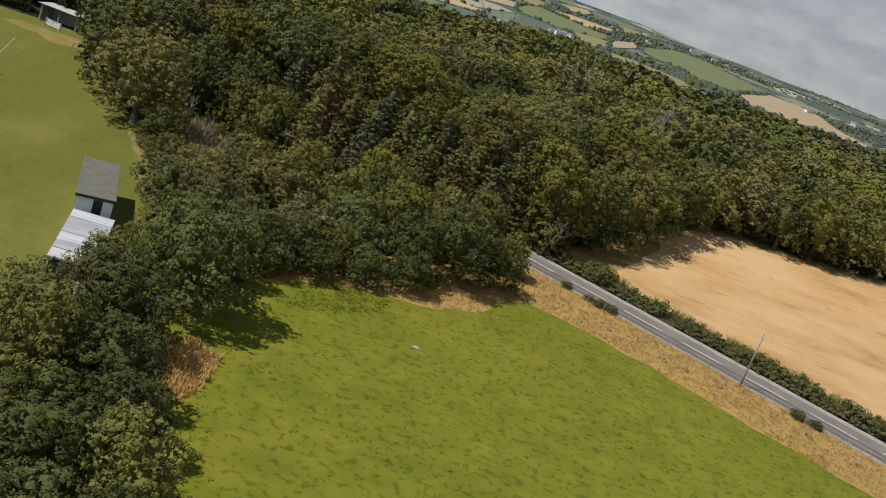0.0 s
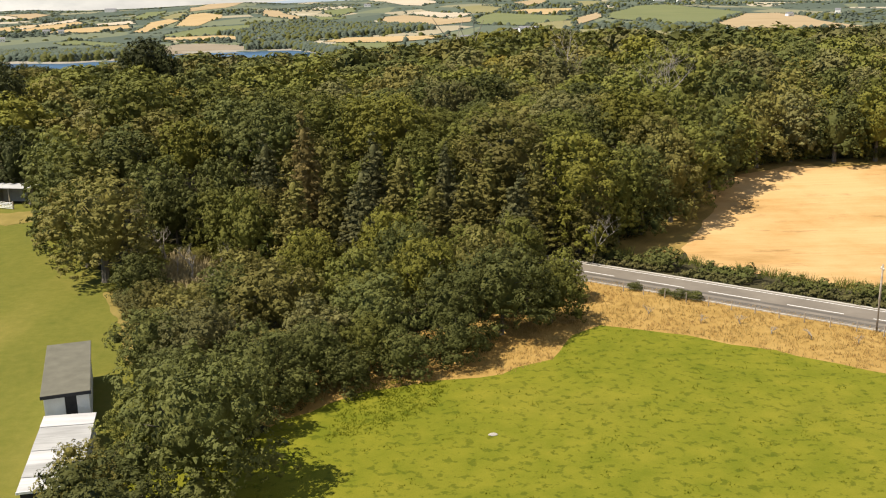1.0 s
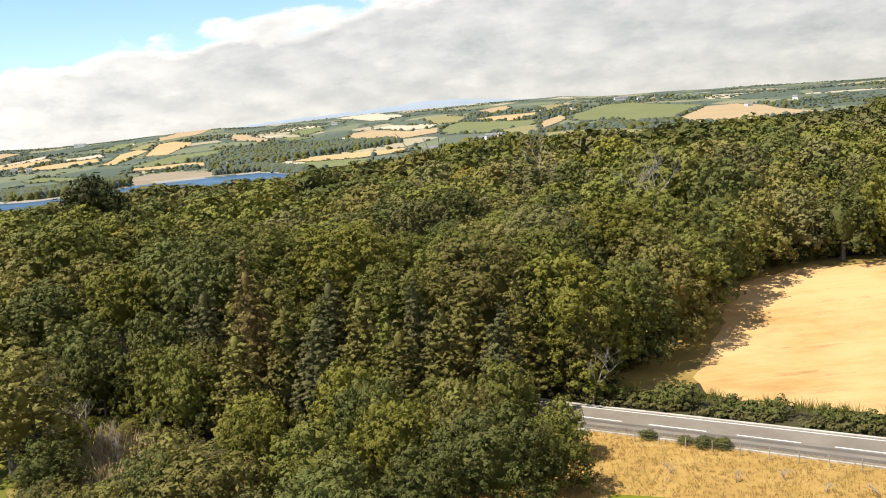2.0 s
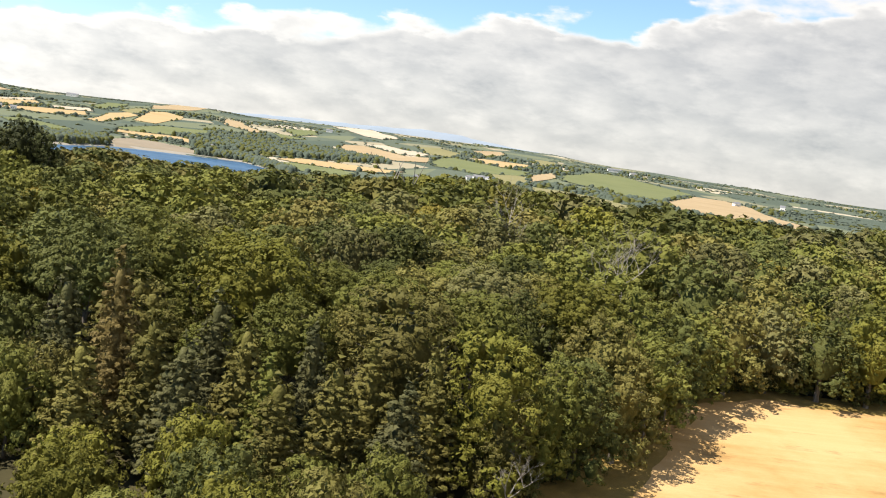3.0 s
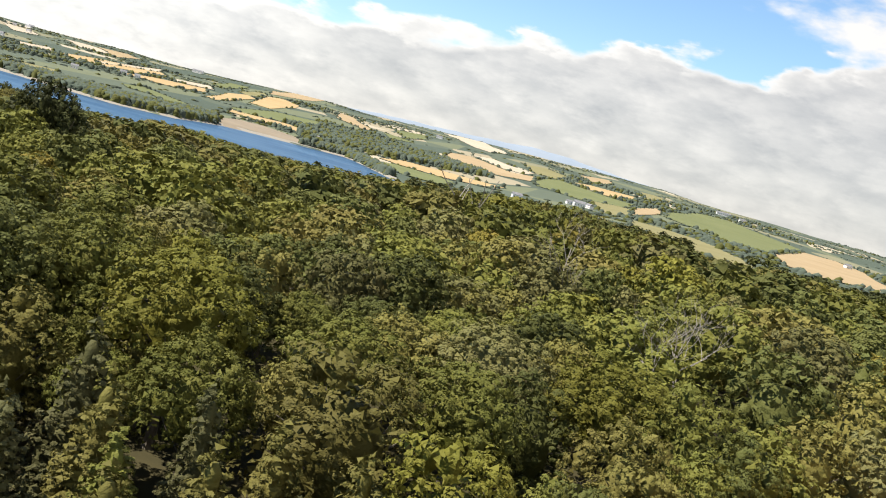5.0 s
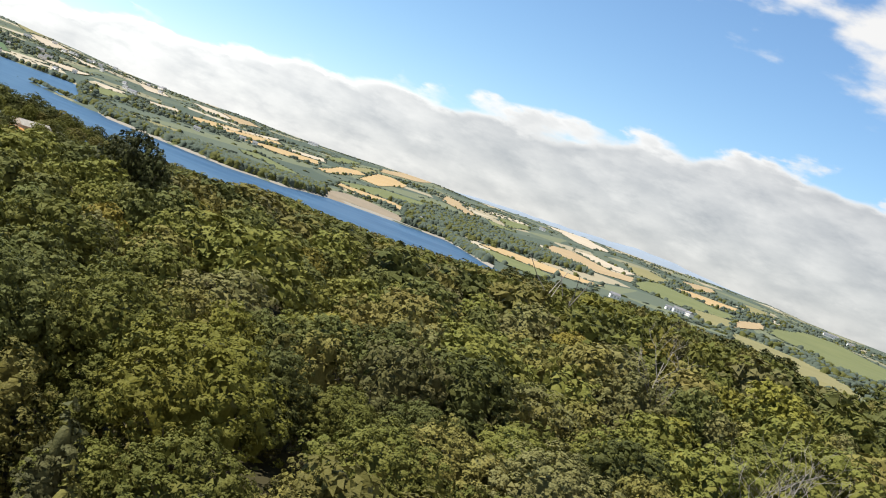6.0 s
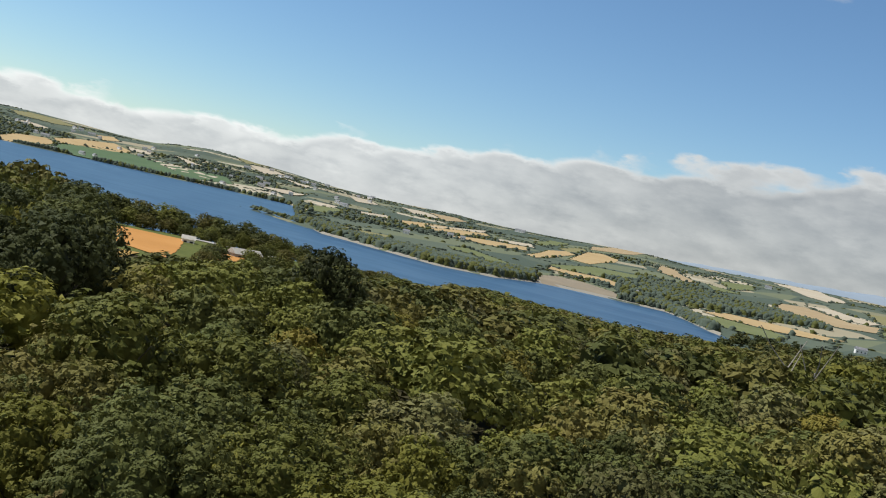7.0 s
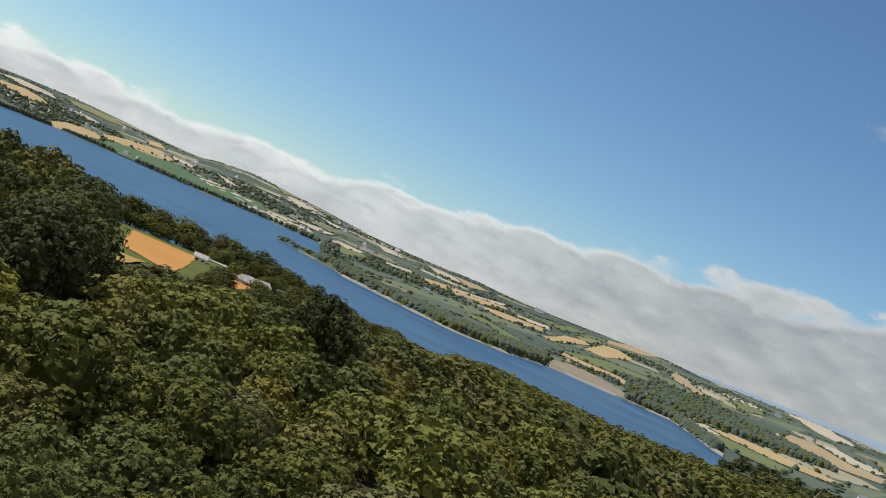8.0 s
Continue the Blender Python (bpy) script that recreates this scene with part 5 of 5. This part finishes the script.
def road_part(name, *a, **k):
    ob = strip(name, *a, **k)
    ob.parent = road
    return ob


road_part("wheel_track", ROAD, 0, ROAD_LEN, 1.15, 0.45, 0.106, WHEELWAY)
road_part("wheel_track", ROAD, 0, ROAD_LEN, 2.75, 1.95, 0.106, WHEELWAY)
road_part("edge_line", ROAD, 0, ROAD_LEN, -3.05, -3.2, 0.108, ROADPAINT)
s = 7.3
while s < ROAD_LEN - 8:
    road_part("centre_line", ROAD, s, s + 6, 0.09, -0.09, 0.110, ROADPAINT)
    s += 9
tagged(strip("kerb", ROAD, 0, ROAD_LEN, -3.6, -3.95, 0.16, KERB, thick=0.25), "pale stone edging on the far side of the road", "kerb", kind="structure")
tagged(strip("kerb", ROAD, 0, ROAD_LEN, 3.62, 3.4, 0.14, STONE, thick=0.25), "pale worn edging on the near side of the road", "kerb", kind="structure")


# ---- hedge, verge grass and tufts ----
def leafy_strip(name, line, s0, s1, off, width, tall, n, leaf, tone, label, seed):
    rng = np.random.default_rng(seed)
    lobes = []
    s = s0
    while s < s1:
        x, y, ux, uy = along(line, s)
        if noise.noise(Vector((s * 0.21, seed, 7))) < -0.22:
            s += width * 0.8
            continue
        o = off + rng.uniform(-0.4, 0.4)
        h = tall * (0.5 + 0.85 * max(0, noise.noise(Vector((s * 0.16, seed, 0))) + 0.25))
        px, py = x - uy * o, y + ux * o
        z = float(height(px, py))
        lobes.append((px, py, z + h * 0.42, width * rng.uniform(0.75, 1.15), h * 0.55 / width))
        if rng.random() < 0.4:
            lobes.append((px + rng.uniform(-0.6, 0.6), py + rng.uniform(-0.6, 0.6), z + h * 0.8, width * 0.35, 1.2))
        s += width * 0.8
    return tagged(new(name, tri_mesh(name, crown_arrays(seed, lobes, n, leaf, n // 4, 1.6, 16, 0.5), LEAF[tone])), label, "hedge", kind="stuff")


leafy_strip("hedge", ROAD, 95, ROAD_LEN - 22, -7.3, 1.5, 2.2, 30000, 0.135, "dark", "uneven green hedge between road and stubble", 51)
leafy_strip("hedge", ROAD, 95, ROAD_LEN - 20, -5.3, 1.0, 0.9, 12000, 0.16, "brown", "low dry growth at the foot of the hedge", 52)
WEEDS = [(27.4, 116.8), (32, 113.2), (35.9, 112.8), (38, 109.2), (41.3, 107.3), (45.3, 105.7), (50, 101.2), (53.5, 98.9), (57.8, 94.6)]


def blades(name, spots, tall, wide, material, label, seed, leaves=5):
    rng = np.random.default_rng(seed)
    sp = np.repeat(np.array(spots), leaves, 0)
    n = len(sp)
    a = rng.uniform(0, 6.28, n)
    lean = rng.normal(scale=0.35, size=(n, 2))
    h = tall * rng.uniform(0.5, 1.25, n)
    base = np.stack([sp[:, 0] + rng.normal(scale=0.16, size=n), sp[:, 1] + rng.normal(scale=0.16, size=n), sp[:, 2]], -1)
    side = np.stack([np.cos(a), np.sin(a), 0 * a], -1) * wide
    tip = base + np.stack([lean[:, 0] * h, lean[:, 1] * h, h], -1)
    v = np.stack([base - side, base + side, tip + side * 0.25, tip - side * 0.25], 1).reshape(-1, 3)
    f = np.arange(n * 4).reshape(-1, 4)
    return tagged(new(name, tri_mesh(name, (v, np.concatenate([f[:, [0, 1, 2]], f[:, [0, 2, 3]]])), material)), label, "grass", kind="stuff")


def scatter(poly, n, seed, clump=0.0, size=9.0):
    rng = random.Random(seed)
    lo, hi = np.min(poly, 0), np.max(poly, 0)
    out = []
    for _ in range(n * 12):
        if len(out) >= n:
            break
        x, y = rng.uniform(lo[0], hi[0]), rng.uniform(lo[1], hi[1])
        if inside(poly, x, y) and (not clump or noise.noise(Vector((x / size, y / size, seed))) > rng.uniform(-0.5, 0.5) * (1 - clump)):
            out.append((x, y, float(height(x, y)) + 0.02))
    return out


shoot_rng = random.Random(77)
shoots = []
for k in range(1300):
    x, y, ux, uy = along(ROAD, shoot_rng.uniform(97, ROAD_LEN - 24))
    o = -7.3 + shoot_rng.uniform(-1.0, 1.0)
    if noise.noise(Vector((x * 0.3, y * 0.3, 4))) > -0.1:
        shoots.append((x - uy * o, y + ux * o, float(height(x - uy * o, y + ux * o)) + 0.9))
blades("hedge", shoots, 1.0, 0.036, LEAF["mid"], "upright shoots along the top of the hedge", 53, 6)["category"] = "hedge"
VERGE_NEAR = [(p if p[0] < 80 else (72, 91) if p[1] > -18 else (66, 76)) for p in VERGE]
STRAW_BLADE = leaf_material("straw_blades", (0.400, 0.262, 0.088), (0.560, 0.395, 0.165), 0.5)
GREEN_BLADE = leaf_material("grass_blades", (0.150, 0.176, 0.014), (0.232, 0.240, 0.024), 0.5)
blades("dry_grass", [p for p in scatter(VERGE_NEAR, 7500, 3) if not inside(MEADOW_EDGE, p[0], p[1])], 0.24, 0.03, STRAW_BLADE, "tall sun-bleached grass on the verge", 61)
MEADOW_NEAR = [p for p in MEADOW_EDGE if p[0] < 60] + [(58, 60), (40, 30), (-5, 30)]
blades("grass_tufts", scatter(MEADOW_NEAR, 1300, 4, 0.4, 5.0) + scatter([(-5.5, 88), (-1, 89), (4, 94), (5, 99), (1, 100.5), (-3, 99)], 500, 9), 0.12, 0.05, GREEN_BLADE, "darker tufts of grass in the meadow", 62, 7)
blades("dry_grass", scatter(CLEAR, 900, 5), 1.0, 0.09, DRYSTALK, "tall dry grass in the clearing", 63)
blades("dry_grass", scatter([(-10.5, 74), (-8, 72.5), (-8, 67), (-9, 64), (-12, 66), (-12.5, 72)], 260, 6), 0.6, 0.1, STRAW_BLADE, "dry grass under the trees", 64)
blades("dry_grass", scatter([(58, 184), (66, 194), (76, 201), (88, 200), (104, 204), (104, 208), (86, 205), (74, 207), (62, 200), (54, 186)], 1500, 7), 0.6, 0.1, STRAW_BLADE, "tall dry grass between stubble and wood", 65)


def bush(x, y, tall, width, tone, label, group):
    b = tree(x, y, float(height(x, y)) + tall, width, "low", tone, group)
    b.name, b["label"], b["category"] = "bush", label, "bush"
    b.matrix_world = pose(x, y, float(height(x, y))) @ Matrix.Diagonal((width / WIDE, width / WIDE, tall / 9.0, 1))


for bx, by, bt, bw in ((28.0, 126.0, 0.9, 1.0), (31.0, 123.6, 0.8, 0.9), (32.4, 122.3, 1.0, 1.2), (33.8, 121.4, 1.1, 1.1), (54.2, 103.9, 1.1, 1.2), (56.0, 102.6, 0.9, 1.1)):
    bush(bx, by, bt, bw, "dark", "low green bush at the roadside", "bushes beside the road")
scrub = random.Random(15)
for k in range(44):
    bx, by = scrub.uniform(-36, -15), scrub.uniform(113, 150)
    if inside(OPEN, bx, by) and not inside([(-28, 129), (-21, 128), (-20, 134), (-24, 142), (-29, 144)], bx, by):
        bush(bx, by, scrub.uniform(1.0, 2.4), scrub.uniform(1.1, 2.2), scrub.choice(("lime", "olive", "brown", "mid")), "small scrubby bush beside the clearing", "scrub round the clearing")
EDGE = [(28, 146), (34, 153), (40, 160), (44.5, 167), (50, 174), (57, 179.5), (66, 183), (75, 182), (84, 181.5), (94, 184), (106, 186)]
for k in range(46):
    bx, by, ux, uy = along(EDGE, 2.1 * k)
    o = scrub.uniform(-1.8, 0.8)
    bush(bx + uy * o, by - ux * o, scrub.uniform(2.2, 4.6), scrub.uniform(1.8, 2.9), scrub.choice(("dark", "deep", "dark", "mid")), "dark bush in the shade of the wood's edge", "undergrowth at the wood's edge")
for bx, by, bt, k in ((-21.5, 129.5, 3.6, 31), (-27.5, 137.5, 3.4, 32), (-19.0, 124.5, 3.2, 33), (-22.5, 139.5, 4.0, 34)):
    dead_tree(bx, by, bt, k, "grey leafless shrub in the clearing", 4, r=0.09)
for k, (bx, by) in enumerate(WEEDS):
    weed = dead_tree(bx, by, 1.5, 60 + k, "bleached clump of dry weeds on the verge", 4, r=0.05)
    weed.name, weed["category"] = "dry_weed", "weed"
    weed.matrix_world = weed.matrix_world @ Matrix.Diagonal((1.5, 1.5, 0.8, 1))


# ---- poles, posts, shed, goal, gate ----
def utility_pole(x, y, tall, label):
    p = tagged(new("utility_pole"), label, "pole")
    p.matrix_world = pose(x, y, float(height(x, y)))
    bm = bmesh.new()
    rod(bm, [(0, 0, -0.5), (0, 0, tall * 0.5), (0.03, 0, tall)], [0.13, 0.11, 0.085], 10)
    part("shaft", bm, POLEWOOD, p, smooth=True)
    bm = bmesh.new()
    box(bm, (-0.06, -0.32, tall - 0.55), (0.06, 0.32, tall - 0.45), 0.01)
    arm = part("crossarm", bm, POLEWOOD, p)
    for o in (-0.26, 0.26):
        bm = bmesh.new()
        rod(bm, [(0, o, tall - 0.46), (0, o, tall - 0.38), (0, o, tall - 0.3)], [0.03, 0.05, 0.03], 8)
        part("insulator", bm, WHITEPAINT, arm)
    return p


utility_pole(48.6, 108.9, 7.1, "weathered wooden utility pole beside the road")
utility_pole(-16.8, 59.8, 8.2, "dark wooden utility pole standing among the trees")
fence_rng = random.Random(8)
post_proto = None
fence = tagged(new("fence"), "low fence of weathered posts along the verge", "fence")
for k in range(26):
    x, y, ux, uy = along(ROAD, 163.7 + k * 2.6)
    px, py = x - uy * 5.0, y + ux * 5.0
    if post_proto is None:
        bm = bmesh.new()
        rod(bm, [(0, 0, -0.3), (0, 0, 0.6), (0, 0, 1.15)], [0.06, 0.055, 0.05], 7)
        post_proto = part("post", bm, POLEWOOD, fence)
        post_proto.matrix_basis = pose(px, py, 0)
    else:
        q = new("post", post_proto.data)
        q.parent = fence
        q.matrix_basis = pose(px, py, 0, fence_rng.uniform(-4, 4), fence_rng.uniform(-4, 4), 0)
for zz in (0.5, 0.95):
    bm = bmesh.new()
    pts = [along(ROAD, 163.7 + k * 2.6) for k in range(26)]
    rod(bm, [(x - uy * 5.0, y + ux * 5.0, zz) for x, y, ux, uy in pts], [0.006] * 26, 4)
    part("wire", bm, POLEWOOD, fence)


def sports_shed():
    shed = tagged(new("shed"), "grey flat-roofed sports shed with a dark doorway", "shed")
    shed.matrix_world = pose(-25.75, 90.9, 0, 0, 0, 17.0)
    w, d, h = 3.4, 12.0, 3.4
    bm = bmesh.new()
    for a, b in (((-w / 2, 0, 0), (-0.15, 0.2, h)), ((0.75, 0, 0), (w / 2, 0.2, h)), ((-0.15, 0, 3.1), (0.75, 0.2, h)), ((-w / 2, 0.2, 0), (-w / 2 + 0.2, d - 0.2, h)), ((w / 2 - 0.2, 0.2, 0), (w / 2, d - 0.2, h)), ((-w / 2, d - 0.2, 0), (w / 2, d, h))):
        box(bm, a, b)
    part("wall", bm, SHEDWALL, shed)
    bm = bmesh.new()
    box(bm, (-w / 2 - 0.18, -0.55, h), (w / 2 + 0.18, d + 0.2, h + 0.2), 0.03)
    part("roof", bm, FELT, shed, "grey felt flat roof")
    bm = bmesh.new()
    box(bm, (-0.13, 0.06, 0.05), (0.73, 0.12, 3.09), 0.01)
    door = part("door", bm, DARKGAP, shed, "dark door panel")
    bm = bmesh.new()
    box(bm, (0.58, 0.02, 1.25), (0.64, 0.06, 1.4), 0.008)
    part("handle", bm, TIN, door, "pale metal handle")
    bm = bmesh.new()
    box(bm, (-w / 2 - 0.2, -0.58, h - 0.1), (w / 2 + 0.2, -0.553, h + 0.18))
    part("fascia", bm, DARKGAP, shed, "dark fascia board")
    for k in range(3):
        bm = bmesh.new()
        box(bm, (-w / 2 - 0.05, 2.2 + k * 3.6, 1.3), (-w / 2 - 0.003, 4.2 + k * 3.6, 2.4), 0.01)
        part("shutter", bm, FELT, shed)


sports_shed()


def corrugated(bm, x0, x1, y0, y1, z0, z1, waves, deep):
    n, rows_ = waves * 4, []
    for k in range(n + 1):
        y = y0 + (y1 - y0) * k / n
        o = deep * math.sin(math.tau * k / 4)
        rows_.append([bm.verts.new((x, y, z + o)) for x, z in ((x0, z0), (x1, z1))])
    for a, b in zip(rows_, rows_[1:]):
        bm.faces.new((a[0], a[1], b[1], b[0]))
    r = bmesh.ops.extrude_face_region(bm, geom=bm.faces[:])
    bmesh.ops.translate(bm, vec=(0, 0, -0.03), verts=[v for v in r["geom"] if isinstance(v, bmesh.types.BMVert)])
    bmesh.ops.recalc_face_normals(bm, faces=bm.faces[:])


def lean_to():
    """The low shed in front, under sheets of pale corrugated iron laid in overlapping rows."""
    low = tagged(new("lean_to"), "low shed roofed with pale corrugated sheets", "shed")
    low.matrix_world = pose(-24.55, 77.3, 0, 0, 0, 11.5)
    bm = bmesh.new()
    for a, b in (((0.1, 0.22, 0), (0.22, 12.4, 1.8)), ((3.5, 0.22, 0), (3.62, 12.4, 1.65)), ((0.1, 12.4, 0), (3.62, 12.5, 1.75))):
        box(bm, a, b)
    part("wall", bm, SHEDWALL, low)
    # closed near-black panel: the shade of an open front put into its colour
    bm = bmesh.new()
    box(bm, (0.1, 0.1, 0), (3.62, 0.215, 1.7))
    part("front", bm, DARKGAP, low, "dark panel standing in for the shade of an open front")
    for k in range(6):
        bm = bmesh.new()
        y = k * 2.08
        corrugated(bm, -0.1, 3.8, y, y + 2.16, 1.95 + 0.02 * k + 0.03 * (k % 2), 1.8 + 0.02 * k + 0.03 * (k % 2), 12, 0.022)
        part("roof_sheet", bm, (TIN, OLDTIN, TIN, OLDTIN, OLDTIN, TIN)[k], low)
    bm = bmesh.new()
    box(bm, (-0.11, -0.07, 1.78), (3.81, -0.02, 1.98), 0.01)
    part("fascia", bm, WHITEPAINT, low, "white front board")


lean_to()


def goal(x, y, turn):
    g = tagged(new("football_goal"), "white metal football goal on the grass", "goal")
    g.matrix_world = pose(x, y, 0.05, 0, 0, turn)
    for px in (-3.66, 3.66):
        bm = bmesh.new()
        rod(bm, [(px, 0, -0.1), (px, 0, 1.2), (px, 0, 2.44)], [0.07] * 3, 10)
        part("goal_post", bm, WHITEPAINT, g, smooth=True)
        bm = bmesh.new()
        rod(bm, [(px, 0.05, 2.42), (px, 0.9, 2.3), (px, 2.0, 0.05)], [0.04] * 3, 8)
        part("stay", bm, WHITEPAINT, g, smooth=True)
    bm = bmesh.new()
    rod(bm, [(-3.7, 0, 2.44), (0, 0, 2.44), (3.7, 0, 2.44)], [0.07] * 3, 10)
    part("crossbar", bm, WHITEPAINT, g, smooth=True)
    bm = bmesh.new()
    rod(bm, [(-3.66, 2.0, 0.06), (3.66, 2.0, 0.06)], [0.04] * 2, 8)
    part("ground_bar", bm, WHITEPAINT, g)
    return g


goal(-58.6, 134.5, 70)
for (ax, ay), (bx, by) in (((-65.5, 164), (-56, 128)), ((-56, 128), (-47, 96))):
    bm = bmesh.new()
    n = Vector((by - ay, ax - bx, 0)).normalized() * 0.04
    rungs = [[bm.verts.new((ax + (bx - ax) * u / 20 + k * n.x, ay + (by - ay) * u / 20 + k * n.y, float(height(ax + (bx - ax) * u / 20, ay + (by - ay) * u / 20)) + 0.075)) for k in (1, -1)] for u in range(21)]
    for p, q in zip(rungs, rungs[1:]):
        bm.faces.new((p[0], p[1], q[1], q[0]))
    tagged(part("pitch_line", bm, KERB), "faint white line marked on the pitch", "line marking", kind="structure")


def barn(x, y, turn):
    b = tagged(new("barn"), "open stone barn with a pale roof behind the gate", "barn")
    b.matrix_world = pose(x, y, float(height(x, y)), 0, 0, turn)
    bm = bmesh.new()
    for a, c in (((-4, 3.6, 0), (4, 4, 3)), ((-4, 0, 0), (-3.6, 3.6, 3)), ((3.6, 0, 0), (4, 3.6, 3))):
        box(bm, a, c)
    part("wall", bm, STONE, b)
    bm = bmesh.new()
    corrugated(bm, -4.4, 4.4, -0.5, 4.5, 3.1, 3.1, 20, 0.03)
    part("roof", bm, OLDTIN, b, "pale sheet roof")
    for k in (-3.8, 0, 3.8):
        bm = bmesh.new()
        box(bm, (k - 0.1, -0.1, 0), (k + 0.1, 0.1, 3.05), 0.01)
        part("post", bm, POLEWOOD, b)


barn(-67.5, 186.5, -12)


def field_gate(x, y, turn):
    g = tagged(new("gate"), "white-painted five-bar gate at the field edge", "gate")
    g.matrix_world = pose(x, y, float(height(x, y)) + 0.04, 0, 0, turn)
    for k in range(5):
        bm = bmesh.new()
        box(bm, (-1.7, -0.03, 0.22 + k * 0.24), (1.7, 0.03, 0.32 + k * 0.24), 0.008)
        part("bar", bm, WHITEPAINT, g)
    for px in (-1.85, 1.85):
        bm = bmesh.new()
        box(bm, (px - 0.1, -0.1, -0.3), (px + 0.1, 0.1, 1.5), 0.015)
        part("gate_post", bm, POLEWOOD, g)
    bm = bmesh.new()
    rod(bm, [(-1.7, 0.045, 0.25), (1.7, 0.045, 1.25)], [0.04, 0.04], 6)
    part("brace", bm, WHITEPAINT, g)


field_gate(-66.8, 182.6, -25)


def pale_stone(x, y):
    """A flat bleached slab lying in the meadow."""
    bm = bmesh.new()
    bmesh.ops.create_icosphere(bm, subdivisions=2, radius=0.5)
    for v in bm.verts:
        n = 1 + 0.3 * noise.noise(v.co * 2.3)
        v.co = Vector((v.co.x * 0.8 * n, v.co.y * 0.45 * n, v.co.z * 0.25 * n))
    slab = tagged(part("stone", bm, STONE), "flat pale stone lying in the meadow grass", "stone")
    slab.matrix_world = pose(x, y, float(height(x, y)) + 0.08, 0, 0, 15)


pale_stone(8.0, 87.8)
